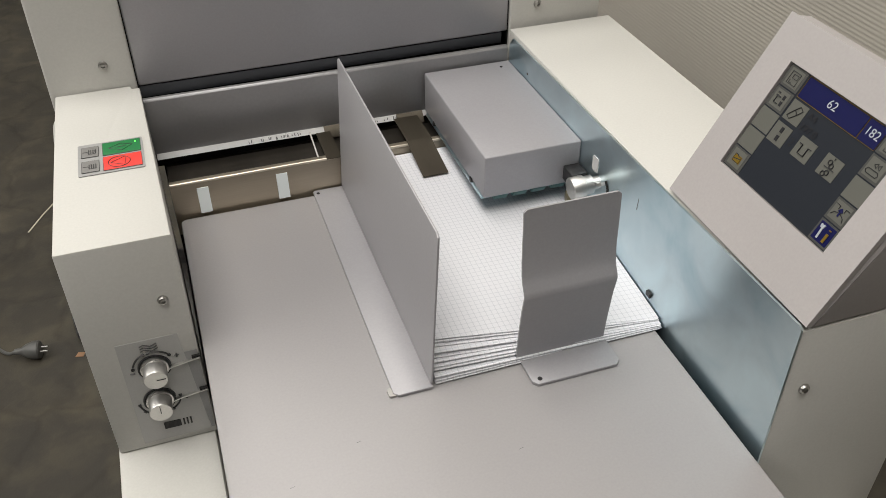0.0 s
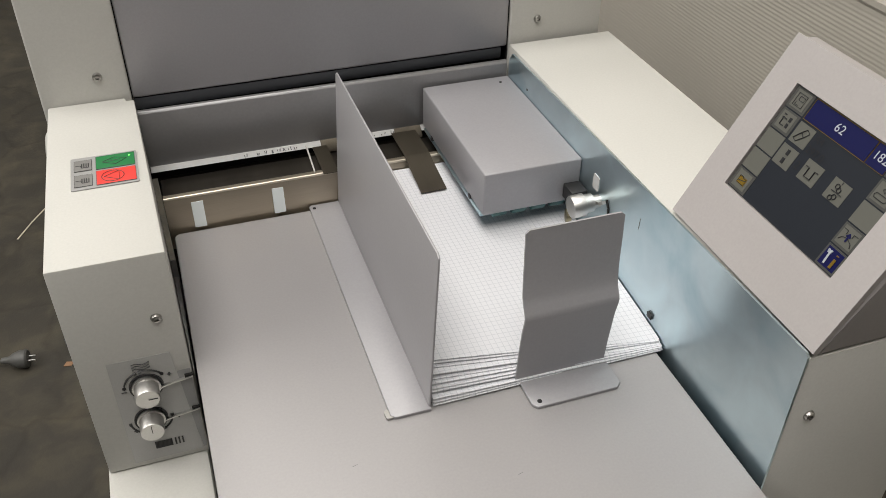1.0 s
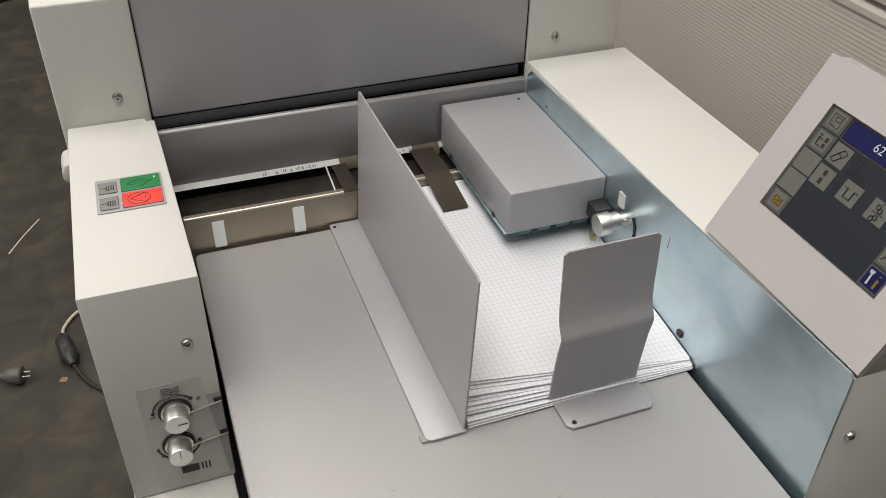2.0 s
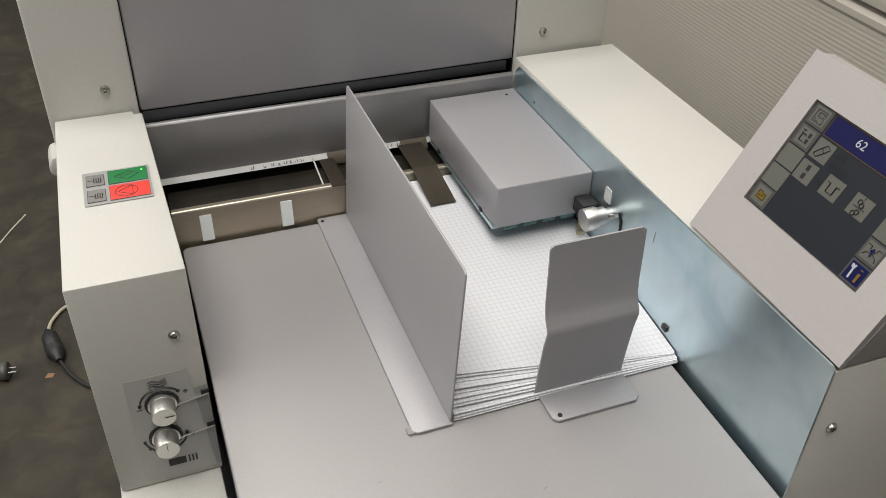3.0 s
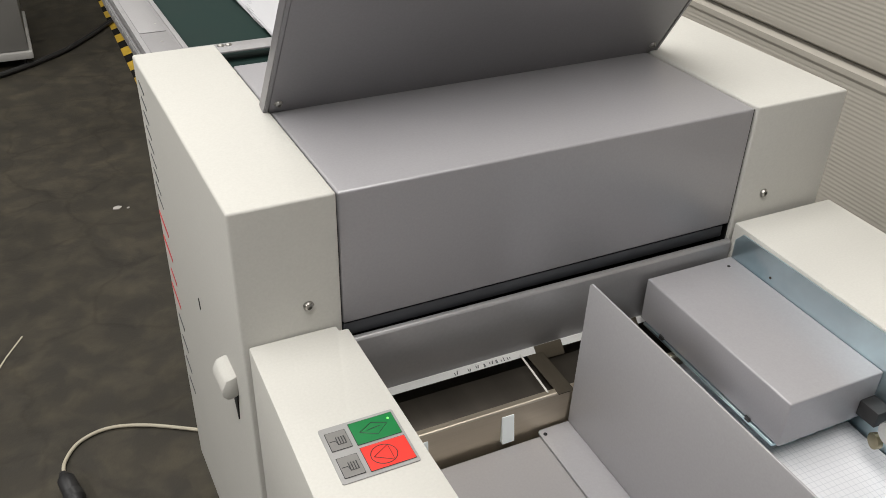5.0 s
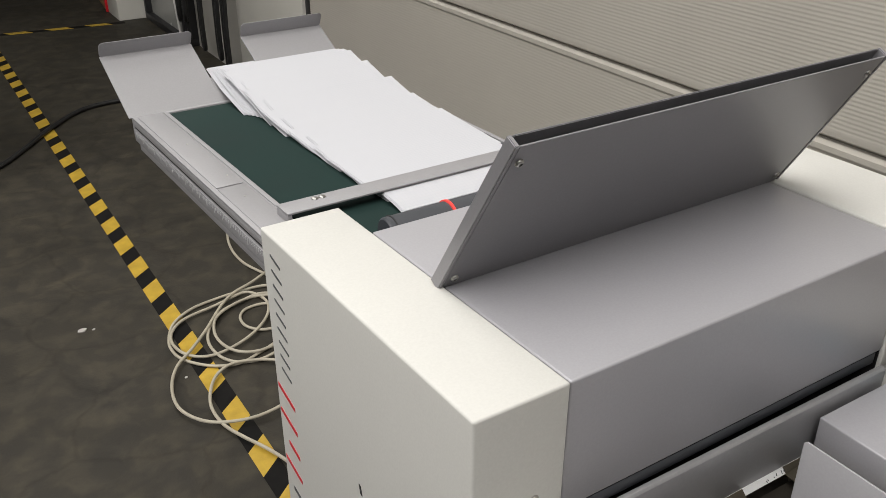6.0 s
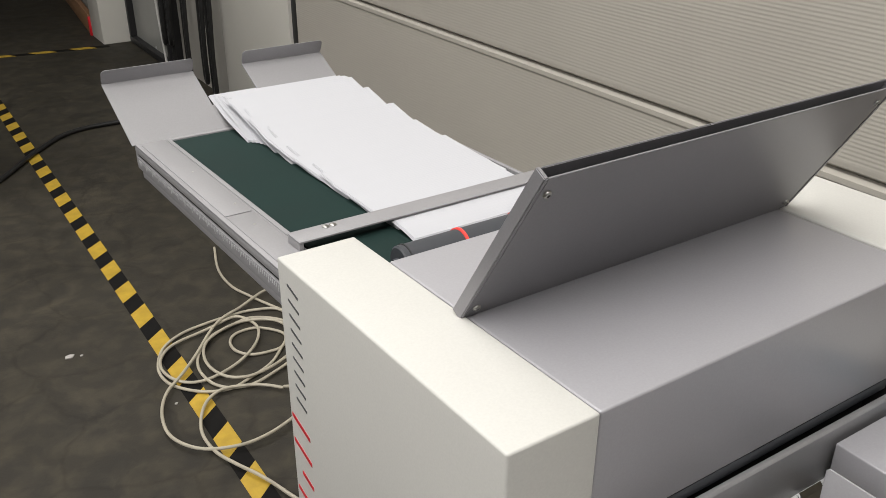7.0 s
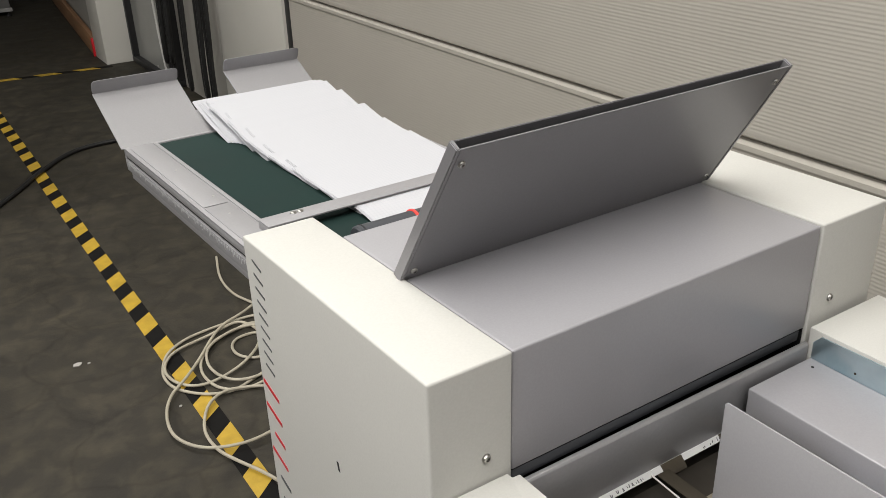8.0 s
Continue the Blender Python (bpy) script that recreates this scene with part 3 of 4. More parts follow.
# latch on the outer side
part("latch", prism([(-0.1045, 1.192), (-0.1005, 1.201), (-0.090, 1.204), (-0.090, 1.182), (-0.0995, 1.179), (-0.1045, 1.184)], "y", 0.896, 0.930, 0.003), CREAM, machine, "cream plastic latch")
part("latch_slot", prism([(0.898, 1.185), (0.922, 1.185), (0.906, 1.148)], "x", LX - 0.0012, LX + 0.002), SLOTSHADE, machine)
part("side_hole", prism([(1.0215, 1.187), (1.0245, 1.188), (1.0265, 1.198), (1.0235, 1.197)], "x", LX - 0.0006, LX + 0.001), SLOTSHADE, machine)

# lettering on the outer side, as plain slanted bars
def letter_bar(y, z, h, w, m, lean=0.3):
    """One letter-sized slanted bar on the side cover; z runs along the word."""
    pts = [(y, z), (y, z + w), (y + h, z + w + lean * h), (y + h, z + lean * h)]
    return part("letter_bar", prism(pts, "x", LX - 0.0005, LX), m, postl, smooth=False)


for i in range(9):
    letter_bar(1.158, 1.224 + i * 0.0157, 0.020, 0.0024, LOGOGREY)
for i in range(8):
    letter_bar(1.156, 0.972 + i * 0.0312, 0.036 if i in (4, 6, 7) else 0.023, 0.0046, LOGORED if i > 3 else LOGOGREY)

# hood between the posts
hood = part("hood", prism([(FY + 0.002, 1.256), (FY + 0.002, 1.3757), (1.136, 1.3757), (1.136, 1.30), (FY + 0.03, 1.256)], "x", -0.0092, 0.3838, 0.0022, 3), GREY, machine, "grey painted steel hood")
# black strips paint the shade into the gaps between hood and posts
for gx in (-0.00985, 0.38465):
    part("gap_shade", box(gx - 0.0005, gx + 0.0005, FY + 0.004, 1.13, 1.05, TZ - 0.0035, 0), SLOTSHADE, machine)
# black block fills the slot's depth with painted shade
part("slot_shade", box(-0.0088, 0.392, 0.885, 0.91, 1.15, 1.2555, 0), SLOTSHADE, machine)
# lip coloured dark to put the shade under the hood into it
part("slot_lip", prism([(0.8642, 1.2428), (0.8640, 1.2550), (0.8845, 1.2550), (0.8845, 1.2428)], "x", -0.0085, 0.3775, 0.0005), RUBBERSHADE, machine)
low = part("front_plate", prism([(0.857, 1.181), (0.8555, 1.2415), (0.8575, 1.2438), (0.8615, 1.2438), (0.8615, 1.2425), (0.8582, 1.2422), (0.8575, 1.2405), (0.8592, 1.181)], "x", -0.0085, 0.3805, 0.0004), SATIN, machine, "grey lower front plate")
ruler = part("ruler_tape", prism([(0.8517, 1.1770), (0.8562, 1.1812), (0.8585, 1.1812), (0.8537, 1.1765)], "x", -0.0075, 0.377), RULER, machine, "white ruler tape with black marks")
rr = random.Random(4)
for c in (0.088, 0.10, 0.108, 0.115, 0.121, 0.128, 0.134, 0.140, 0.225, 0.236, 0.247):
    for k in range(2):
        x = c + k * 0.0022 + rr.uniform(-0.001, 0.001)
        h0, h1 = rr.uniform(0.45, 0.6), rr.uniform(0.65, 0.88)
        p = lambda s: (0.849 + 0.0072 * s - 0.0003, 1.1745 + 0.0067 * s + 0.0003)
        part("ruler_mark", sweep([(x, *p(h0)), (x + rr.uniform(-0.001, 0.001), *p(h1))], 0.00045, 4, 1), INKSOFT, machine)
part("clip", prism([(0.8465, 1.1722), (0.8482, 1.1752), (0.8558, 1.1822), (0.8566, 1.1815), (0.8492, 1.1745), (0.8478, 1.1718)], "x", 0.168, 0.196), TONGUE, machine, "brown steel clip")
part("clip", prism([(0.8465, 1.1722), (0.8482, 1.1752), (0.8558, 1.1822), (0.8566, 1.1815), (0.8492, 1.1745), (0.8478, 1.1718)], "x", 0.250, 0.280), TONGUE, machine, "brown steel clip")

# steel feed strip across the back of the table
strip = part("feed_strip", prism(thick([(0.7985, 1.118), (0.7985, 1.1745), (0.7995, 1.1765), (0.8030, 1.1768)], 0.0015), "x", -0.0005, 0.3795), STEEL, machine, "brushed steel feed strip")
part("strip_well", box(-0.0005, 0.3795, 0.8045, 0.8485, 1.151, 1.1695, 0.001), DARKSTEEL, machine)
for sx in (0.0245, 0.1042):
    part("slit", prism([(0.7968, 1.1425), (0.7925, 1.1425), (0.7962, 1.170), (0.7968, 1.170)], "x", sx, sx + 0.0115), SLITS, strip, "upturned slit tab, its reflected light put into a pale colour")
# bead of lighter metal stands in for light caught on the bend
part("edge_highlight", sweep([(-0.0004, 0.7987, 1.1762), (0.3794, 0.7987, 1.1762)], 0.0016, 10, 2), BEAD, machine, "bent edge with its highlight put into lighter metal")
part("feed_rod", sweep([(0.150, 0.80, 1.179), (0.152, 0.852, 1.180)], 0.0009, 8, 2), CREAM, machine, "thin white rod")
part("feed_tongue", prism(thick([(0.743, 1.1695), (0.785, 1.1758), (0.798, 1.1790), (0.803, 1.1795), (0.850, 1.1795)], 0.0008), "x", 0.2455, 0.2725), TONGUE, machine, "dark steel hold-down tongue")
part("feed_tongue", prism(round_rect(0.158, 0.1735, 0.795, 0.850, 0.0006), "z", 1.1775, 1.1785), TONGUE, machine, "dark steel hold-down tongue")

# right side unit
rcov = part("side_cover", box(0.3826, RX, 0.3625, FY - 0.002, 1.037, 1.262, 0.0018), CREAM, machine)
front = part("front_panel", box(0.3826, 0.518, 0.3495, 0.362, 0.842, 1.2605, 0.0014), CREAM, machine)
screw(front, (0.4005, 0.3495, 1.202), (0, -1, 0))
zinc = part("zinc_plate", prism([(0.349, 1.09), (0.349, 1.263), (0.352, 1.2655), (0.843, 1.2575), (0.851, 1.248), (0.851, 1.09)], "x", 0.3805, 0.3822), ZINC, machine, "blue-grey zinc-plated side plate")
for yy, zz in ((0.80, 1.236),):
    part("plate_hole", lathe([(0.0014, 0), (0.0014, 0.0004), (0.0008, 0.0004)], (0.3806, yy, zz), (-1, 0, 0), 12), DARKSTEEL, zinc)
part("plate_scratch", prism([(0.5575, 1.233), (0.5579, 1.233), (0.5588, 1.221), (0.5584, 1.221)], "x", 0.3802, 0.3806), MBASE, zinc)
part("plate_tag", prism(round_rect(0.631, 0.642, 1.2135, 1.2285, 0.002), "x", 0.3798, 0.3806), RULER, zinc, "small white tag")
part("arc_slot", prism(thick([(0.613, 1.217), (0.608, 1.210), (0.607, 1.201), (0.6085, 1.193)], 0.003), "x", 0.3796, 0.3806), SLOTSHADE, zinc)
part("edge_clip", box(0.3785, 0.381, 0.5150, 0.5215, 1.1555, 1.1605, 0.0002), BLACK, zinc)

# ---- feed table and what lies on it ----
table = thing("feed_table", (0.19, 0.5, 1.037), "grey painted steel feed table", "feed table")
top = part("tabletop", prism(round_rect(0.0030, 0.3745, 0.20, 0.791, 0.006), "z", 1.112, 1.14, 0.0018, 3), TABLE, table)
part("support", box(0.03, 0.35, 0.24, 0.70, 1.0375, 1.1115, 0.002), GREYD, table)
for sx, sy in ((0.213, 0.41), (0.10, 0.455), (0.045, 0.43)):
    part("scratch", sweep([(sx, sy, 1.1402), (sx + 0.004, sy + 0.001, 1.1401)], 0.00013, 4, 1), INKSOFT, table)

guide = thing("side_guide", (0.17, 0.65, 1.14), "tall grey sheet-metal side guide on the feed table", "paper guide")
bm = prism([(0.4905, 1.1436), (0.493, 1.286), (0.497, 1.2885), (0.797, 1.2865), (0.7995, 1.284), (0.7945, 1.1436)], "x", 0, 0.0018, 0.0005)
for v in bm.verts:
    v.co.x += 0.1705 + 0.052 * (v.co.z - 1.1436)
part("plate", bm, GREYD, guide)
part("foot", prism([(0.1395, 0.4915), (0.1435, 0.4885), (0.1722, 0.4885), (0.1722, 0.7945), (0.1415, 0.7945), (0.1395, 0.7925)], "z", 1.1405, 1.1432, 0.0006), GREYD, guide)
part("hole", lathe([(0.0018, 0), (0.0018, 0.0003)], (0.1440, 0.788, 1.1432), n=14), SLOTSHADE, guide)
part("latch_tip", prism(round_rect(0.1358, 0.142, 0.4895, 0.4985, 0.002), "z", 1.1404, 1.1425), DOME, guide, "bent steel latch tip")

stop = thing("back_stop", (0.287, 0.48, 1.14), "grey bent sheet-metal back stop behind the paper", "paper stop")


def stop_plate():
    bm = bmesh.new()
    prof = [(1.1435, 0.4945), (1.17, 0.4925), (1.20, 0.4892), (1.213, 0.4866), (1.2165, 0.4862), (1.220, 0.4874), (1.2255, 0.4908), (1.232, 0.4932), (1.245, 0.4948), (1.268, 0.4960), (1.289, 0.4975), (1.2915, 0.4977)]
    rows = []
    for z, y in prof:
        inset = 0.003 if z > 1.291 else 0.0
        rows.append([bm.verts.new((x, y + d, z)) for d in (0, 0.0016) for x in (0.2455 + inset, 0.3248 - inset)])
    for a, b in zip(rows, rows[1:]):
        for i, j in ((0, 1), (1, 3), (3, 2), (2, 0)):
            bm.faces.new((a[i], a[j], b[j], b[i]))
    bm.faces.new((rows[0][0], rows[0][1], rows[0][3], rows[0][2]))
    bm.faces.new((rows[-1][0], rows[-1][1], rows[-1][3], rows[-1][2]))
    return bm


part("plate", stop_plate(), GREYD, stop)
part("foot", prism([(0.2485, 0.4962), (0.2485, 0.468), (0.2525, 0.4635), (0.322, 0.4635), (0.3265, 0.468), (0.3265, 0.4962)], "z", 1.1405, 1.1434, 0.0006), GREYD, stop)
part("foot_screw", lathe([(0.002, 0), (0.002, 0.0005), (0.0012, 0.0006)], (0.2555, 0.4685, 1.1434), n=14), BLACK, stop)

# squared paper in the feeder: a fanned stack, each sheet its own
stack = thing("paper_stack", (0.28, 0.64, 1.14), "fanned stack of white squared paper sheets", "paper", "")
rr = random.Random(11)


def feeder_sheet(i, n):
    """One lift of sheets: flat on the table in front, rising to the feed strip behind, edges a little wavy."""
    f = i / (n - 1)
    y0 = 0.492 + 0.026 * f ** 1.3 + rr.uniform(-0.003, 0.003)
    y1 = 0.7925 + 0.002 * f
    x0 = 0.1745 + rr.uniform(0, 0.0006)
    x1 = 0.3795 - rr.uniform(0, 0.0015)
    zf, zb = 1.1412 + 0.0225 * f, 1.1412 + 0.0265 * f
    th = 0.0009 if i < n - 1 else 0.0006
    lift = rr.uniform(0.0, 0.0012)
    nx, ny = 10, 16
    bm = bmesh.new()
    tops, bots = [], []
    for a in range(ny + 1):
        v = a / ny
        for b in range(nx + 1):
            u = b / nx
            zq = 1.1412 + (zf - 1.1412) * (1 - 0.74 * u)
            z = zq + (zb - zq) * (1 - (1 - v) ** 1.6) + lift * math.sin(3.1 * u + i) * (1 - v) ** 2
            z += 0.0035 * f * math.exp(-((v - 0.42) / 0.08) ** 2) * u * 0.5
            yf = 0.4905 + (y0 - 0.4905) * (1 - 0.72 * u)
            x, y = x0 + (x1 - x0) * u, yf + (y1 - yf) * v + 0.0015 * math.sin(i * 2.1) * (u - 0.5) * (1 - v)
            tops.append(bm.verts.new((x, y, z + th)))
            bots.append(bm.verts.new((x, y, z)))
    w = nx + 1
    for a in range(ny):
        for b in range(nx):
            k = a * w + b
            bm.faces.new((tops[k], tops[k + 1], tops[k + w + 1], tops[k + w]))
            bm.faces.new((bots[k], bots[k + w], bots[k + w + 1], bots[k + 1]))
    rim = [b for b in range(w)] + [a * w + nx for a in range(1, ny + 1)] + [ny * w + b for b in range(nx - 1, -1, -1)] + [a * w for a in range(ny - 1, 0, -1)]
    for p, q in zip(rim, rim[1:] + rim[:1]):
        bm.faces.new((tops[p], tops[q], bots[q], bots[p]))
    part("sheet", bm, PAPER, stack)


for i in range(14):
    feeder_sheet(i, 14)

# feeder head
head = thing("feeder_head", (0.33, 0.76, 1.18), "grey steel feeder head cover over the paper", "feeder head")
part("cover", prism([(0.667, 1.184), (0.667, 1.229), (0.8515, 1.229), (0.8515, 1.184)], "x", 0.282, 0.3803, 0.0016, 3), GREY, head)
part("base_plate", box(0.2808, 0.378, 0.672, 0.845, 1.1805, 1.1835, 0.0008), ZINC, head, "zinc base plate")
for yy in (0.699, 0.815):
    part("side_clip", box(0.2808, 0.2835, yy, yy + 0.006, 1.1815, 1.1865, 0.0006), BLACK, head)
for k in range(4):
    part("feed_wheel", lathe([(0.0050, 0), (0.0056, 0.001), (0.0056, 0.013), (0.0050, 0.014)], (0.294 + k * 0.02, 0.6755, 1.1815), (1, 0, 0), 18), TEAL, head)
part("cover_hole", lathe([(0.0016, 0), (0.0016, 0.0003)], (0.366, 0.838, 1.229), n=14), SLOTSHADE, head)
part("bracket", box(0.363, 0.3795, 0.648, 0.667, 1.190, 1.205, 0.001), BLACK, head, "black bracket")
part("adjusting_knob", lathe([(0.0102, 0), (0.0108, 0.001), (0.0108, 0.0125), (0.0088, 0.0135), (0.0088, 0.021), (0.006, 0.0215), (0.006, 0.030)], (0.352, 0.628, 1.2045), (1, 0, 0.06), 32), CHROME, head, "turned aluminium knob")
part("wheel", lathe([(0.003, 0), (0.0068, 0.0004), (0.0068, 0.005), (0.003, 0.0054)], (0.354, 0.640, 1.187), (1, -0.3, 0), 22), BRASS, head, "small brass wheel")
part("lever_arm", prism(thick([(0.611, 1.214), (0.617, 1.209), (0.628, 1.205)], 0.003), "x", 0.3745, 0.378), CHROME, head)

# ---- touch console ----
console = thing("touch_console", (0.44, 0.43, 1.262), "light grey slanted touch-screen console", "console")
B0, B1 = Vector((0.3835, 0.0, 1.2655)), Vector((0.4605, 0.0, 1.4035))
UPV = (B1 - B0).normalized()
OUT = Vector((-UPV.z, 0, UPV.x))
Y0, Y1 = 0.349, 0.522


def on_face(u, v, d=0.0):
    """Point on the console's face: u metres to the reader's right from its left edge, v up the slope, d out."""
    p = B0 + UPV * v + OUT * d
    return Vector((p.x, Y1 - u, p.z))


SU0, SV0, SW, SH = 0.0275, 0.043, 0.120, 0.0865


def slab(u0, u1, v0, v1, d0, d1, bm=None):
    own = bmesh.new()
    lo = [own.verts.new(on_face(u, v, d0)) for u, v in ((u0, v0), (u1, v0), (u1, v1), (u0, v1))]
    hi = [own.verts.new(on_face(u, v, d1)) for u, v in ((u0, v0), (u1, v0), (u1, v1), (u0, v1))]
    own.faces.new(lo[::-1])
    own.faces.new(hi)
    for i in range(4):
        own.faces.new((lo[i], lo[(i + 1) % 4], hi[(i + 1) % 4], hi[i]))
    return join(bm, own)


L = (B1 - B0).length
W = Y1 - Y0
back = OUT * -0.004
inner0, inner1 = B0 + back, B1 + back
part("housing", prism([(inner0.x + 0.001, inner0.z), (inner1.x, inner1.z - 0.001), (0.478, 1.398), (0.502, 1.2625), (0.388, 1.2625)], "y", Y0 + 0.0004, Y1 - 0.0004, 0.0015), LIGHTGREY, console)
bez = bmesh.new()
slab(0, W, 0, SV0, -0.004, 0, bez)
slab(0, W, SV0 + SH, L, -0.004, 0, bez)
slab(0, SU0, SV0, SV0 + SH, -0.004, 0, bez)
slab(SU0 + SW, W, SV0, SV0 + SH, -0.004, 0, bez)
bmesh.ops.remove_doubles(bez, verts=bez.verts, dist=0.00001)
part("bezel", bez, LIGHTGREY, console)
part("screen_rim", slab(SU0 - 0.0004, SU0 + SW + 0.0004, SV0 - 0.0004, SV0 + SH + 0.0004, -0.0042, -0.0030), BLACK, console)
lcd = part("screen", slab(SU0 + 0.0008, SU0 + SW - 0.0008, SV0 + 0.0008, SV0 + SH - 0.0008, -0.0032, -0.0022), LCD, console, "lit touch screen")


def S(u, v):
    """Screen place: u and v from 0 to 1, v downwards, in metres on the face."""
    return SU0 + u * SW, SV0 + (1 - v) * SH


def scr_box(name, u0, u1, v0, v1, m, d=0.0004, base=-0.0022, label=""):
    a, b = S(u0, v1), S(u1, v0)
    return part(name, slab(a[0], b[0], a[1], b[1], base - 0.0001, base + d), m, lcd, label)


def scr_lines(name, lines, m, w=0.00035, lift=-0.0014):
    bm = bmesh.new()
    for ln in lines:
        sweep([on_face(*S(u, v), lift) for u, v in ln], w, 4, 1, bm=bm)
    return part(name, bm, m, lcd)


def scr_text(body, u, v, size, m):
    cu = bpy.data.curves.new("text", "FONT")
    cu.body, cu.size, cu.align_x, cu.align_y = body, size, "CENTER", "CENTER"
    tmp = bpy.data.objects.new("text", cu)
    scene.collection.objects.link(tmp)
    me = bpy.data.meshes.new_from_object(tmp.evaluated_get(bpy.context.evaluated_depsgraph_get()))
    bpy.data.objects.remove(tmp)
    bpy.data.curves.remove(cu)
    cu_, cv_ = S(u, v)
    for vert in me.vertices:
        vert.co = on_face(cu_ + vert.co.x, cv_ + vert.co.y, -0.0014)
    me.materials.clear()
    me.materials.append(m)
    ob = new("number", me)
    ob.parent = lcd
    return ob


for i in range(5):
    v = 0.01 + i * 0.198
    scr_box("screen_key", 0.01, 0.165, v, v + 0.185, LCDKEYD if i in (0, 1, 4) else LCDKEY)
    scr_box("screen_key", 0.845, 0.99, v, v + 0.185, LCDKEYD if i in (0, 1, 3, 4) else LCDKEY)
for u, v in ((0.25, 0.31), (0.245, 0.52), (0.46, 0.50), (0.68, 0.485)):
    scr_box("screen_key", u - 0.068, u + 0.068, v - 0.088, v + 0.088, LCDKEY)
for u, v in ((0.0875, 0.1), (0.0875, 0.298), (0.0875, 0.892), (0.917, 0.1), (0.917, 0.298), (0.917, 0.694)):
    scr_box("screen_key_face", u - 0.058, u + 0.058, v - 0.075, v + 0.075, LCDKEY, 0.0006)
scr_box("screen_key_face", 0.858, 0.978, 0.815, 0.97, LCDBLUE, 0.0006)
scr_box("counter_field", 0.185, 0.690, 0.018, 0.195, LCDBLUE)
scr_box("counter_field", 0.700, 0.835, 0.018, 0.195, LCDBLUE)
scr_lines("field_frame", [[(0.182, 0.012), (0.693, 0.012), (0.693, 0.2), (0.182, 0.2), (0.182, 0.012)], [(0.697, 0.012), (0.838, 0.012), (0.838, 0.2), (0.697, 0.2), (0.697, 0.012)]], LCDYEL, 0.0002, -0.0017)
scr_text("62", 0.44, 0.105, 0.0090, LCDTXT)
scr_text("182", 0.768, 0.105, 0.0086, LCDTXT)
scr_text("A4", 0.375, 0.265, 0.0078, LCDINK)
scr_text("297.0", 0.405, 0.365, 0.0078, LCDINK)
scr_text("2", 0.355, 0.515, 0.0085, LCDINK)
scr_lines("icon", [[(0.05, 0.05), (0.125, 0.05), (0.125, 0.155), (0.05, 0.155), (0.05, 0.05)], [(0.075, 0.07), (0.115, 0.07), (0.115, 0.105), (0.075, 0.105), (0.075, 0.07)], [(0.065, 0.12), (0.065, 0.145), (0.09, 0.145)]], LCDINK)
scr_lines("icon", [[(0.05, 0.25), (0.07, 0.25)], [(0.06, 0.27), (0.06, 0.34), (0.09, 0.34)], [(0.05, 0.28), (0.09, 0.28)]], LCDINK, 0.0006)
scr_box("icon", 0.105, 0.125, 0.25, 0.29, LCDINK, 0.0009)
scr_box("icon", 0.105, 0.125, 0.305, 0.345, LCDINK, 0.0009)
scr_lines("icon", [[(0.205, 0.36), (0.24, 0.29), (0.265, 0.25), (0.295, 0.27), (0.27, 0.32), (0.235, 0.375), (0.205, 0.36)], [(0.24, 0.29), (0.27, 0.32)]], LCDINK)
scr_box("icon", 0.235, 0.257, 0.455, 0.505, LCDINK, 0.0009)
scr_box("icon", 0.235, 0.257, 0.53, 0.58, LCDINK, 0.0009)
scr_lines("icon", [[(0.41, 0.47), (0.435, 0.47), (0.435, 0.545), (0.485, 0.545), (0.485, 0.47), (0.51, 0.47)]], LCDINK, 0.0005)
for cu, cv in ((0.665, 0.45), (0.685, 0.47), (0.685, 0.53), (0.665, 0.55)):
    scr_lines("icon", [[(cu + 0.014 * math.cos(a * 0.7), cv + 0.02 * math.sin(a * 0.7)) for a in range(10)]], LCDINK, 0.0004)
scr_lines("icon", [[(0.64, 0.495), (0.72, 0.495)], [(0.68, 0.42), (0.68, 0.40)]], LCDINK)
scr_box("icon", 0.055, 0.125, 0.862, 0.93, LCDYEL, 0.0008)
scr_lines("icon", [[(0.06, 0.86), (0.06, 0.925), (0.12, 0.925), (0.12, 0.87), (0.09, 0.87), (0.085, 0.86), (0.06, 0.86)], [(0.06, 0.905), (0.12, 0.885)]], LCDINK)
scr_lines("icon", [[(0.885, 0.06), (0.885, 0.04), (0.905, 0.04)], [(0.93, 0.04), (0.955, 0.04), (0.955, 0.06)], [(0.885, 0.14), (0.885, 0.16), (0.905, 0.16)], [(0.955, 0.14), (0.955, 0.16), (0.93, 0.16)]], LCDINK)
scr_lines("icon", [[(0.88, 0.31), (0.95, 0.31), (0.96, 0.33), (0.95, 0.35), (0.88, 0.35), (0.87, 0.33), (0.88, 0.31)], [(0.90, 0.27), (0.92, 0.25), (0.92, 0.29), (0.90, 0.27)], [(0.925, 0.27), (0.945, 0.25), (0.945, 0.29), (0.925, 0.27)]], LCDINK)
scr_lines("icon", [[(0.865, 0.65), (0.895, 0.65), (0.895, 0.68)], [(0.94, 0.68), (0.94, 0.65), (0.97, 0.65)], [(0.87, 0.74), (0.885, 0.71), (0.92, 0.70), (0.955, 0.72), (0.965, 0.75)]], LCDINK)
scr_lines("icon", [[(0.918, 0.73), (0.918, 0.67)], [(0.905, 0.69), (0.918, 0.665), (0.931, 0.69)]], LCDBLUE, 0.0008)
scr_lines("icon", [[(0.885, 0.84), (0.89, 0.87), (0.895, 0.95)], [(0.875, 0.835), (0.88, 0.865)], [(0.898, 0.835), (0.892, 0.865)]], LCDTXT, 0.0009)
scr_lines("icon", [[(0.945, 0.875), (0.945, 0.95)], [(0.945, 0.84), (0.945, 0.847)]], LCDYEL, 0.0013)
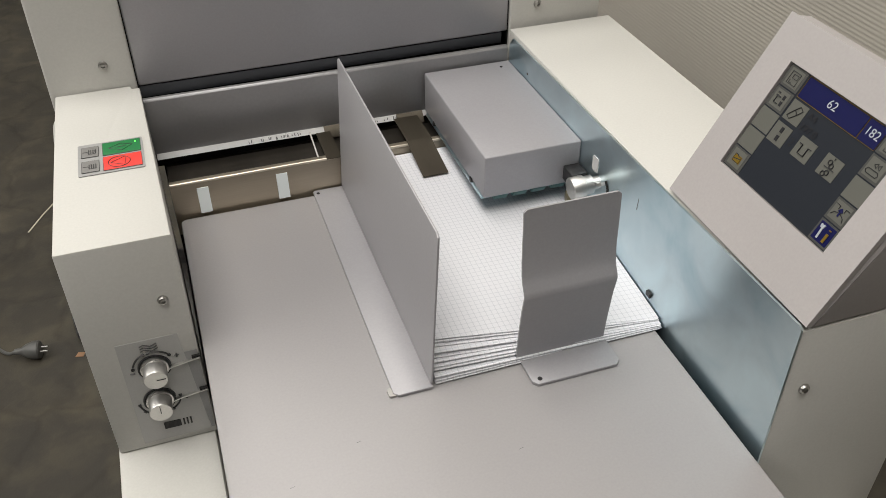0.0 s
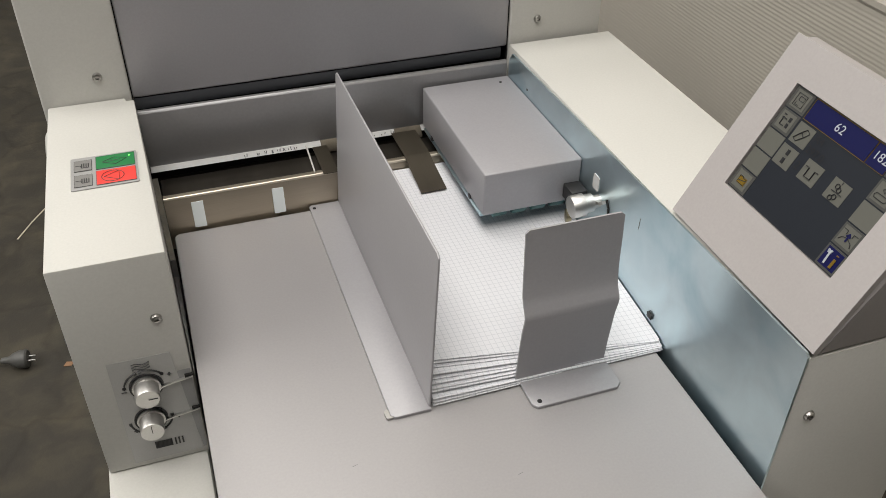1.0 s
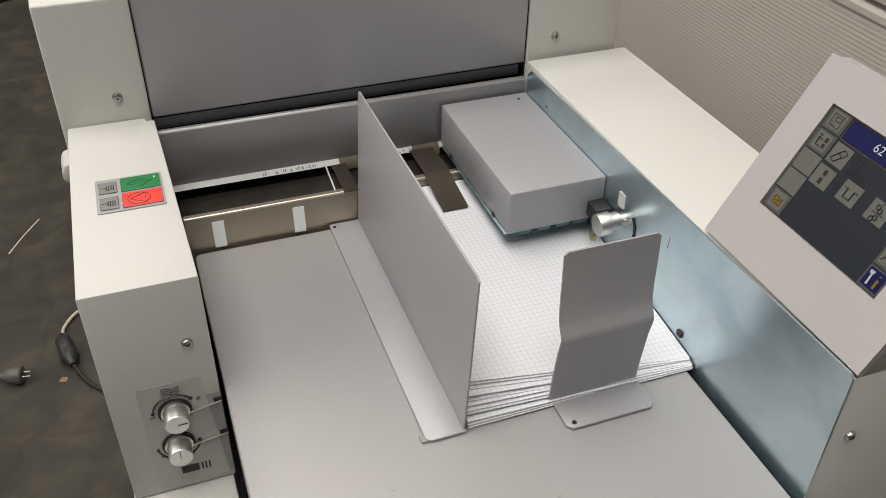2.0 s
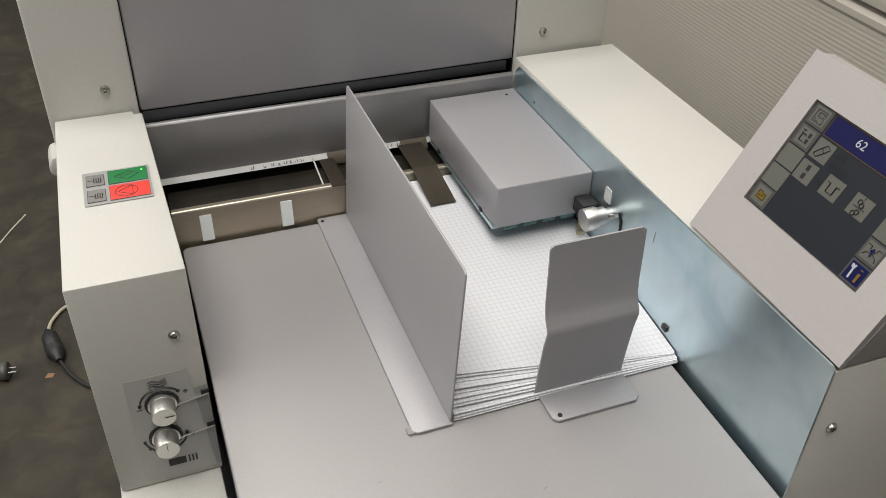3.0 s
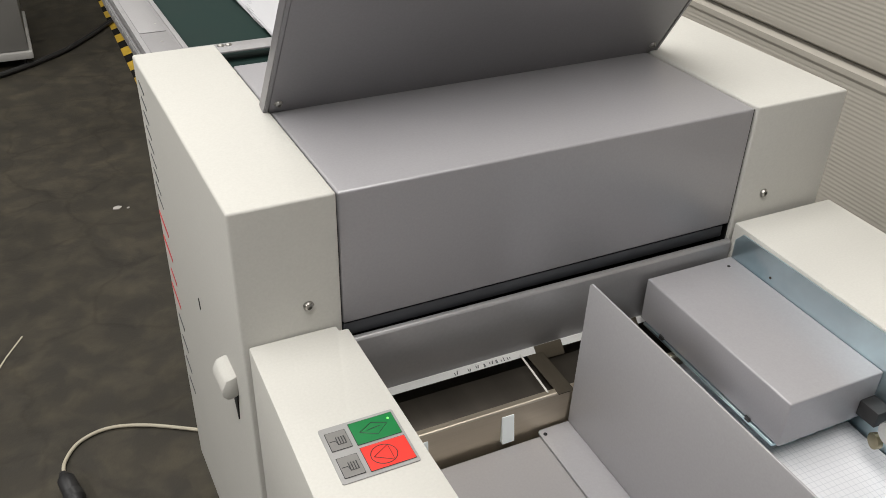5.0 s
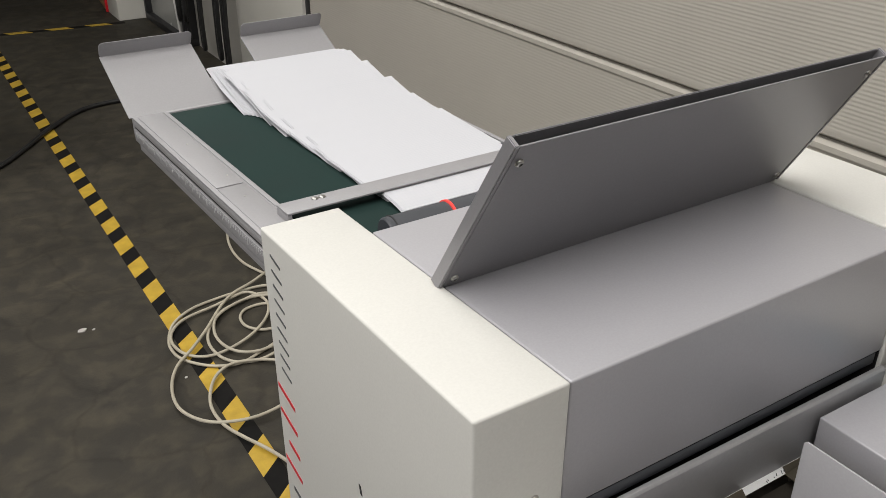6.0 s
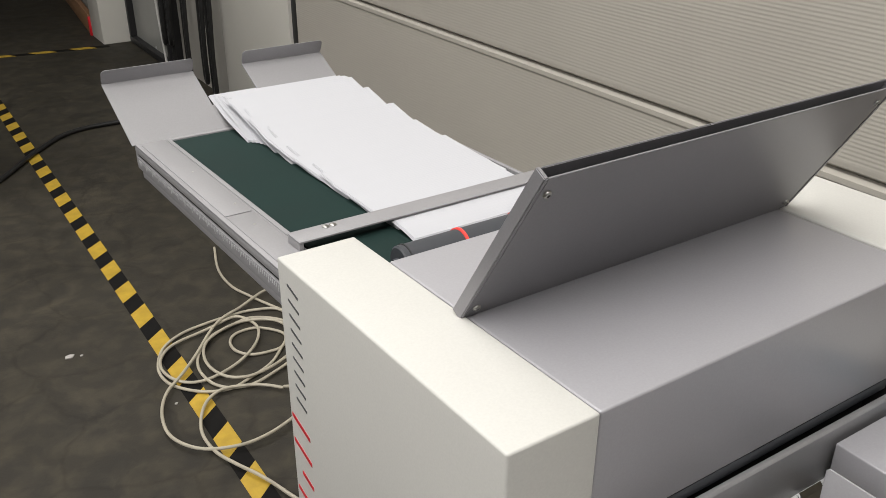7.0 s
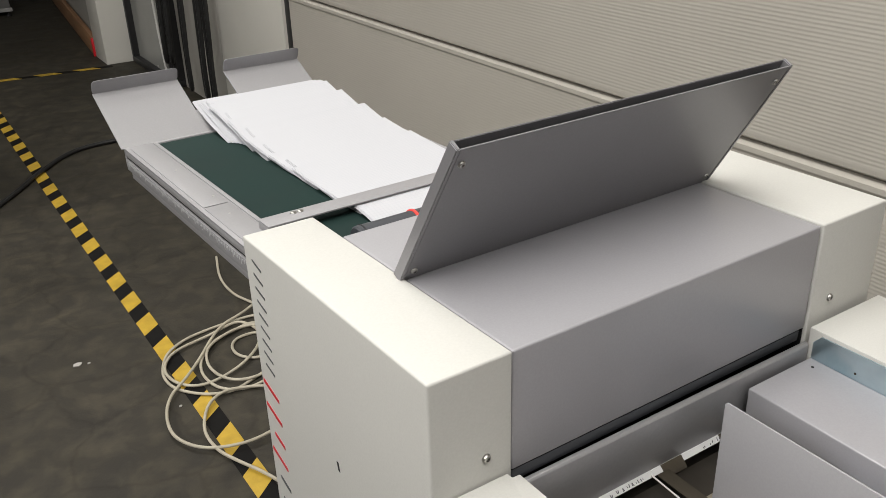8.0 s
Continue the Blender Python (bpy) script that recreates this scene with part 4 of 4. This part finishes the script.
part("console_foot", box(0.3885, 0.4995, Y0 + 0.006, Y1 - 0.006, 1.2622, 1.2630, 0), BLACK, console)

# ---- tilted hood flap ----
flap = thing("hood_flap", (0.19, 1.01, 1.375), "open grey double-walled sheet-metal flap tilted on the hood", "flap")
FB, FT = Vector((0, 1.016, 1.3768)), Vector((0, 0.937, 1.5215))
LEAN = 0.010                    # the flap leans a little sideways
FL = (FT - FB).length
fd = (FT - FB).normalized()
fn = Vector((0, fd.z, -fd.y))


def flap_sheet(x0, x1, s0, s1, n0, n1, bev=0.0006, bm=None):
    own = box(x0, x1, 0, 1, 0, 1, 0)
    for v in own.verts:
        p = FB + fd * (s0 + v.co.y * (s1 - s0)) + fn * (n0 + v.co.z * (n1 - n0))
        v.co = Vector((v.co.x + LEAN * (s0 + v.co.y * (s1 - s0)) / FL, p.y, p.z))
    bmesh.ops.recalc_face_normals(own, faces=own.faces)
    if bev:
        bmesh.ops.bevel(own, geom=own.edges[:], offset=bev, segments=2, affect="EDGES")
    return join(bm, own)


FX0, FX1 = -0.0165, 0.3955
part("front_sheet", flap_sheet(FX0 + 0.0045, FX1 - 0.0045, -0.002, FL, 0, 0.0015, 0.0003), FLAP, flap)
part("back_sheet", flap_sheet(FX0 + 0.0045, FX1 - 0.0045, 0.004, FL + 0.001, 0.0092, 0.0107), FLAP, flap)
part("end_strip", flap_sheet(FX0, FX0 + 0.0042, -0.002, FL + 0.001, -0.0006, 0.0112, 0.0008), FLAP, flap)
part("end_strip", flap_sheet(FX1 - 0.0042, FX1, -0.002, FL + 0.001, -0.0006, 0.0112, 0.0008), FLAP, flap)
# added black sheet stands in for the dark between the two walls
part("inner_shade", flap_sheet(FX0 + 0.0046, FX1 - 0.0046, FL * 0.90, FL * 0.905, 0.0017, 0.0090, 0), SLOTSHADE, flap)
for sx in (FX0 + 0.012, FX1 - 0.012):
    for s in (0.010, FL - 0.018):
        p = FB + fd * s
        screw(flap, (sx + LEAN * s / FL, p.y, p.z), -fn, 0.0034)
for s in (0.022, FL - 0.010):
    p = FB + fd * s + fn * 0.0107
    screw(flap, (FX0 + 0.010 + LEAN * s / FL, p.y, p.z), fn, 0.0034)

# ---- delivery conveyor ----
conv = thing("delivery_conveyor", (0.19, 1.45, 1.29), "grey delivery conveyor with a dark green belt", "conveyor")
CY0, CY1 = 1.1982, 1.750
SLOPE = -0.008


def cz(y):
    """Height of the conveyor's deck, which falls a little away from the machine."""
    return 1.316 + SLOPE * (y - 1.28)


def deck(x0, x1, y0, y1, lo, hi, bev=0.0006, bm=None):
    own = box(x0, x1, y0, y1, lo, hi, bev)
    for v in own.verts:
        v.co.z += cz(v.co.y)
    return join(bm, own)


for sx in (-1, 1):
    xo, xi = (-0.0535, -0.0075) if sx < 0 else (0.331, 0.3255)
    a, b = min(xo, xi), max(xo, xi)
    rail = part("rail", deck(a, b, CY0, CY1, -0.0035, 0.0, 0.0008), RAIL, conv, "grey side rail")
    part("inner_lip", deck(xi - 0.003, xi + 0.003, CY0 + 0.13, CY1 - 0.004, -0.006, 0.0016, 0.0005), RAIL, conv)
    o = xo
    part("rail_web", deck(min(o, o - sx * 0.003), max(o, o - sx * 0.003), CY0, CY1, -0.012, -0.0036, 0.0004), RAIL, conv)
    part("rail_slot", deck(min(o - sx * 0.002, o - sx * 0.006), max(o - sx * 0.002, o - sx * 0.006), CY0, CY1, -0.0165, -0.0121, 0), SLOTSHADE, conv)
    part("scale_bar", deck(min(o + sx * 0.001, o - sx * 0.004), max(o + sx * 0.001, o - sx * 0.004), CY0, CY1, -0.034, -0.0166, 0.0006), RAIL, conv, "grey scale strip with fine ticks")
    part("under_rail", deck(min(o - sx * 0.004, o - sx * 0.03), max(o - sx * 0.004, o - sx * 0.03), CY0, CY1, -0.050, -0.0341, 0.001), GREYD, conv)
bm = bmesh.new()
y = CY0 + 0.01
k = 0
while y < CY1 - 0.01:
    deck(-0.0553, -0.0546, y, y + 0.0007, -0.0225 if k % 5 else -0.0265, -0.0185, 0, bm)
    y += 0.005
    k += 1
part("tick_strip", bm, RULER, conv, "pale scale ticks")
part("belt", deck(-0.0035, 0.3215, 1.215, CY1 - 0.004, -0.008, -0.0022, 0.0008), BELT, conv, "dark green belt")
part("belt_bed", deck(-0.003, 0.3210, 1.215, CY1 - 0.006, -0.030, -0.0081, 0), GREYD, conv)
part("end_beam", deck(-0.0535, 0.331, CY1 - 0.003, CY1 + 0.006, -0.03, -0.0005, 0.001), RAIL, conv)
for ya, yb in ((CY0 + 0.004, 1.436), (1.439, 1.742)):
    part("cover_plate", deck(-0.0475, -0.0145, ya, yb, 0.0001, 0.0011, 0.0003), RAIL, conv, "flat grey rail plate")
for bx, by in ((-0.026, 1.60), (-0.022, 1.47), (-0.028, 1.40)):
    part("rivet", lathe([(0.0018, 0), (0.0014, 0.0005)], (bx, by, cz(by) + 0.001), n=10), DOME, conv)
# trays at the far end
for x0, x1 in ((-0.0575, 0.083), (0.1645, 0.3055)):
    line = [(CY1 + 0.003, cz(CY1) - 0.001), (CY1 + 0.010, cz(CY1) + 0.002), (1.866, 1.3705), (1.8705, 1.3735)]
    tray = part("end_tray", prism(thick(line, -0.0014), "x", x0, x1), RAIL, conv, "bent grey end tray")
    bm = prism(round_rect(x0, x1, 1.372, 1.3955, 0.006), "y", 1.8706, 1.8722)
    for v in bm.verts:
        v.co.y -= 0.45 * (v.co.z - 1.372)
    part("tray_lip", bm, GREYD, conv)
part("tray_web", prism(thick([(CY1 + 0.004, cz(CY1) - 0.0015), (CY1 + 0.05, cz(CY1) + 0.024)], -0.0014), "x", 0.0832, 0.1643), RAIL, conv)
# roller with red rings
ry, rz, rad = 1.214, 1.323, 0.0185
part("roller", lathe([(0.006, -0.006), (0.006, 0.0), (rad - 0.002, 0.0), (rad, 0.002), (rad, 0.288), (rad - 0.002, 0.29), (0.006, 0.29)], (0.049, ry, rz), (1, 0, 0), 40), RUBBERSHADE, conv, "dark rubber delivery roller")
for x in (0.124, 0.201, 0.281):
    part("ring", lathe([(rad + 0.0001, 0), (rad + 0.0016, 0.0006), (rad + 0.0016, 0.0034), (rad + 0.0001, 0.004)], (x, ry, rz), (1, 0, 0), 40), RED, conv, "red rubber ring")
part("roller_strip", lathe([(rad + 0.0002, 0), (rad + 0.0009, 0.0004), (rad + 0.0009, 0.0014), (rad + 0.0002, 0.0018)], (0.056, ry, rz), (1, 0, 0), 40), BLACK, conv)
# cross bar
part("cross_bar", box(-0.018, 0.331, 1.305, 1.3345, 1.3255, 1.3280, 0.0008), RAIL, conv, "flat grey cross bar")
part("bar_bracket", box(-0.018, -0.0125, 1.3055, 1.334, 1.314, 1.3254, 0.0006), RAIL, conv, "folded bar end")
part("bar_bracket", box(0.324, 0.330, 1.3055, 1.334, 1.314, 1.3254, 0.0006), RAIL, conv, "folded bar end")
for bx in (0.0245, 0.0335):
    part("bolt", lathe([(0.0042, 0), (0.004, 0.0008), (0.0025, 0.0018), (0.0006, 0.002)], (bx, 1.326, 1.3280), n=18), DOME, conv, "round bolt head")

# folded sheets lying shingled on the belt
rr = random.Random(5)


PILE = [max(cz(1.2 + 0.002 * i) - 0.0018, cz(CY1) + 0.0012 + 0.5 * (1.2 + 0.002 * i - CY1 - 0.010)) for i in range(400)]


def folded_sheet(y0, x0, skew, run=0.146, bulge=0.0):
    """A folded leaf of three thin layers, draped over the leaves below it."""
    t = thing("folded_sheet", (x0 + 0.1, y0, cz(y0)), "white folded squared sheet overlapping its neighbours", "paper", "sheets on the belt")
    n = 14
    a = int((y0 - 1.2) / 0.002)
    m = int(run / 0.002)
    rest = []
    for k in range(m + 1):
        near = PILE[max(0, a + k - 5):a + k + 6]
        rest.append(max(PILE[a + k], sum(near) / len(near)))
    stiff = 0.75 if y0 > 1.6 else 0.3
    rest = [max(PILE[a + k], (1 - stiff) * r + stiff * (rest[0] + (rest[m] - rest[0]) * k / m)) for k, r in enumerate(rest)]
    for layer in range(3):
        bm = bmesh.new()
        rows = []
        for i in range(n + 1):
            s = i / n
            y = y0 + run * s + layer * 0.0013 * (1 - s)
            z = rest[int(s * m)] + 0.0002 + layer * (0.0005 + 0.0006 * (1 - s) ** 2)
            z += bulge * math.sin(math.pi * min(1.0, s / 0.5))
            rows.append([bm.verts.new((x + skew * s + layer * 0.0012, y, z + d)) for d in (0, 0.00035) for x in (x0, x0 + 0.21)])
        for p, q in zip(rows, rows[1:]):
            for i, j in ((0, 1), (1, 3), (3, 2), (2, 0)):
                bm.faces.new((p[i], p[j], q[j], q[i]))
        for r in (rows[0], rows[-1]):
            bm.faces.new((r[0], r[1], r[3], r[2]))
        part("layer", bm, FOLDED, t)
    for k in range(m + 1):
        PILE[a + k] = rest[k] + 0.0021


LAID = ((1.676, -0.014), (1.670, -0.0095), (1.664, -0.006), (1.657, -0.0025), (1.650, 0.0005), (1.642, 0.002), (1.632, 0.004), (1.614, -0.001), (1.590, 0.003), (1.560, -0.002),
        (1.522, 0.008), (1.484, 0.002), (1.452, 0.010), (1.410, 0.001), (1.376, 0.009), (1.338, 0.0), (1.300, 0.004), (1.262, 0.001))
for y, dx in LAID:
    folded_sheet(y, 0.098 + dx, rr.uniform(-0.007, 0.007), bulge=0.006 if y < 1.29 else 0.0)

# ---- cords on the floor ----
cord = thing("coiled_cord", (0.45, 3.1, 0), "coiled ivory mains cord lying on the floor", "cord")


def floor_loop(name, pts, lift, closed=False):
    """One turn of the cord on the floor, resting on the turns below it."""
    return part(name, sweep([(x, y, 0.0055 + lift + 0.002 * math.sin(5 * i)) for i, (x, y) in enumerate(pts)], 0.0054, 8, 8, closed), CORDW, cord)


floor_loop("loop", [(0.625, 3.361), (0.549, 3.376), (0.426, 3.368), (0.321, 3.341), (0.236, 3.276), (0.189, 3.174), (0.186, 3.087), (0.215, 3.016), (0.278, 2.946), (0.355, 2.918), (0.426, 2.941), (0.53, 2.991), (0.606, 3.067), (0.72, 3.18), (0.699, 3.314)], 0.003, True)
floor_loop("loop", [(0.527, 3.346), (0.408, 3.316), (0.284, 3.284), (0.221, 3.228), (0.194, 3.153), (0.208, 3.073), (0.259, 3.017), (0.335, 3.009), (0.441, 3.049), (0.529, 3.126), (0.576, 3.218), (0.569, 3.298)], 0.009, True)
floor_loop("loop", [(0.606, 3.267), (0.526, 3.293), (0.438, 3.266), (0.37, 3.209), (0.337, 3.115), (0.343, 3.03), (0.382, 2.966), (0.453, 2.941), (0.564, 2.97), (0.68, 3.06), (0.662, 3.206)], 0.014, True)
floor_loop("loop", [(0.584, 3.31), (0.499, 3.299), (0.409, 3.264), (0.335, 3.174), (0.303, 3.082), (0.311, 2.989), (0.35, 2.93), (0.419, 2.902), (0.5, 2.92), (0.62, 2.98), (0.72, 3.11), (0.672, 3.242)], 0.006, True)
floor_loop("loop", [(0.617, 3.196), (0.566, 3.242), (0.496, 3.239), (0.457, 3.193), (0.453, 3.127), (0.49, 3.078), (0.551, 3.063), (0.605, 3.068), (0.645, 3.13)], 0.003, True)
floor_loop("lead", [(0.675, 3.962), (0.619, 3.76), (0.612, 3.596), (0.646, 3.464), (0.703, 3.311), (0.80, 3.10), (0.84, 2.80)], 0.004)
floor_loop("lead", [(0.80, 3.48), (0.695, 3.462), (0.576, 3.393), (0.488, 3.349), (0.415, 3.281), (0.322, 3.163), (0.244, 3.076), (0.167, 2.997), (0.12, 2.899), (0.103, 2.791), (0.125, 2.713), (0.175, 2.653), (0.255, 2.615), (0.333, 2.607), (0.428, 2.633), (0.55, 2.70), (0.58, 2.78), (0.502, 2.819)], 0.016)
floor_loop("lead", [(0.502, 2.819), (0.459, 2.868), (0.401, 2.902), (0.328, 2.918), (0.265, 2.885), (0.221, 2.819), (0.194, 2.732), (0.198, 2.631), (0.228, 2.544), (0.27, 2.453), (0.305, 2.355), (0.36, 2.15), (0.40, 1.7)], 0.011)

plugcord = thing("mains_cord", (-0.2, 2.05, 0), "ivory cord with a black coupling and black lead", "cord")
part("ivory_lead", sweep([(0.1, 2.05, 0.006), (-0.035, 2.138, 0.006), (-0.148, 2.203, 0.006), (-0.238, 2.228, 0.006), (-0.310, 2.205, 0.006), (-0.350, 2.145, 0.008), (-0.356, 2.085, 0.014)], 0.0048, 8, 8), CORDW, plugcord)
cpl = lathe([(0.009, -0.012), (0.013, 0.0), (0.021, 0.012), (0.022, 0.05), (0.019, 0.058), (0.024, 0.062), (0.024, 0.085), (0.014, 0.098), (0.009, 0.115)], (-0.354, 2.078, 0.024), (0.22, -1, -0.05), 20)
part("coupling", cpl, BLACK, plugcord, "black plug coupling")
part("black_lead", sweep([(-0.328, 1.966, 0.016), (-0.300, 1.905, 0.008), (-0.255, 1.848, 0.006), (-0.195, 1.800, 0.006), (-0.11, 1.77, 0.006), (0.1, 1.75, 0.006)], 0.0052, 8, 8), CORDB, plugcord)

gp = thing("grey_plug", (-0.47, 1.96, 0), "loose grey mains plug on a grey cord", "plug")
part("shell", lathe([(0.008, -0.03), (0.010, -0.012), (0.018, 0.0), (0.024, 0.016), (0.025, 0.032), (0.022, 0.036)], (-0.487, 1.968, 0.0255), (1, -0.18, 0), 18), PLUGG, gp)
for d in (-0.009, 0.009):
    part("pin", lathe([(0.0022, 0), (0.0022, 0.018), (0.001, 0.019)], (-0.452, 1.962 + d, 0.026), (1, -0.18, 0), 10), CHROME, gp)
part("lead", sweep([(-0.515, 1.974, 0.024), (-0.54, 1.99, 0.012), (-0.60, 2.05, 0.006), (-0.80, 2.15, 0.006), (-1.1, 2.1, 0.006)], 0.0045, 8, 8), PLUGG, gp)

hose = thing("black_floor_cable", (0.2, 5.6, 0), "thick black cable lying across the floor", "cable")
part("cable", sweep([(-1.3, 4.6, 0.016), (-0.75, 4.75, 0.016), (-0.385, 4.95, 0.016), (-0.11, 5.16, 0.016), (0.06, 5.37, 0.016), (0.25, 5.64, 0.018), (0.475, 5.88, 0.016), (0.75, 5.93, 0.016), (1.1, 5.90, 0.016), (1.40, 6.05, 0.02)], 0.0135, 10, 8), CORDB, hose)

# hanging black cables by the column
for yy, xx, low_z in ((6.92, 1.42, 0.2), (6.80, 1.44, 0.03), (6.70, 1.40, 0.24), (6.43, 1.43, 0.10), (5.99, 1.40, 0.14), (5.90, 1.42, 0.05)):
    t = thing("hanging_cable", (xx, yy, 0), "black cable hanging in a loop against the wall", "cable", "hanging cables")
    part("cable", sweep([(xx + 0.05, yy - 0.02, 3.2), (xx + 0.02, yy + 0.02, 1.6), (xx, yy, 0.75), (xx - 0.01, yy + 0.015, 0.35), (xx, yy + 0.045, low_z + 0.02), (xx + 0.01, yy + 0.10, low_z), (xx + 0.02, yy + 0.15, low_z + 0.06), (xx + 0.03, yy + 0.17, 0.5), (xx + 0.05, yy + 0.16, 1.6), (xx + 0.06, yy + 0.14, 3.2)], 0.0150, 8, 6), CORDB, t)
t = thing("white_cable", (1.42, 6.7, 0), "thin white cable hanging straight down the wall", "cable")
part("cable", sweep([(1.46, 7.24, 3.2), (1.44, 7.20, 1.4), (1.43, 7.13, 0.5), (1.43, 7.05, 0.02)], 0.009, 8, 6), CREAM, t)

# litter and chips on the floor
for px, py, s in ((-0.052, 3.42, 0.017), (-0.015, 3.405, 0.006), (0.179, 2.946, 0.006)):
    tagged(part("paper_scrap", prism([(px - s, py - s * 0.5), (px + s * 0.3, py - s * 0.8), (px + s, py + s * 0.2), (px + s * 0.2, py + s * 0.7), (px - s * 0.8, py + s * 0.4)], "z", 0.0004, 0.004, 0.0006), LEAF), "small torn scrap of white paper", "litter")
tagged(part("cable_tie", prism(thick([(-0.505, 2.565), (-0.465, 2.65), (-0.418, 2.735)], 0.0045), "z", 0.0005, 0.0025), CORDW), "thin white strip lying on the floor", "litter")
tagged(part("leaf_chip", prism([(-0.37, 1.93), (-0.35, 1.925), (-0.345, 1.94), (-0.362, 1.945)], "z", 0.0004, 0.002), WOOD), "small brown leaf chip on the floor", "litter")

# the rear unit and its delivery stand slightly askew to the feed table
ASKEW, SWING = 0.037, 0.009
REAR = ("post_cover", "hood", "slot_shade", "slot_lip", "gap_shade")
for ob in list(scene.objects):
    root = ob
    while root.parent is not None:
        root = root.parent
    if ob.type != "MESH" or ob is strip:
        continue
    kin = root.name.split(".")[0] in ("delivery_conveyor", "folded_sheet", "hood_flap")
    rear = kin or ob.name.split(".")[0] in REAR or (ob.parent is not None and ob.parent.name.split(".")[0] == "post_cover")
    if root is machine or kin:
        for v in ob.data.vertices:
            x, y = v.co.x, v.co.y
            if y > FY:
                v.co.x -= ASKEW * (y - FY)
            if rear:
                v.co.y += SWING * (x + 0.04)
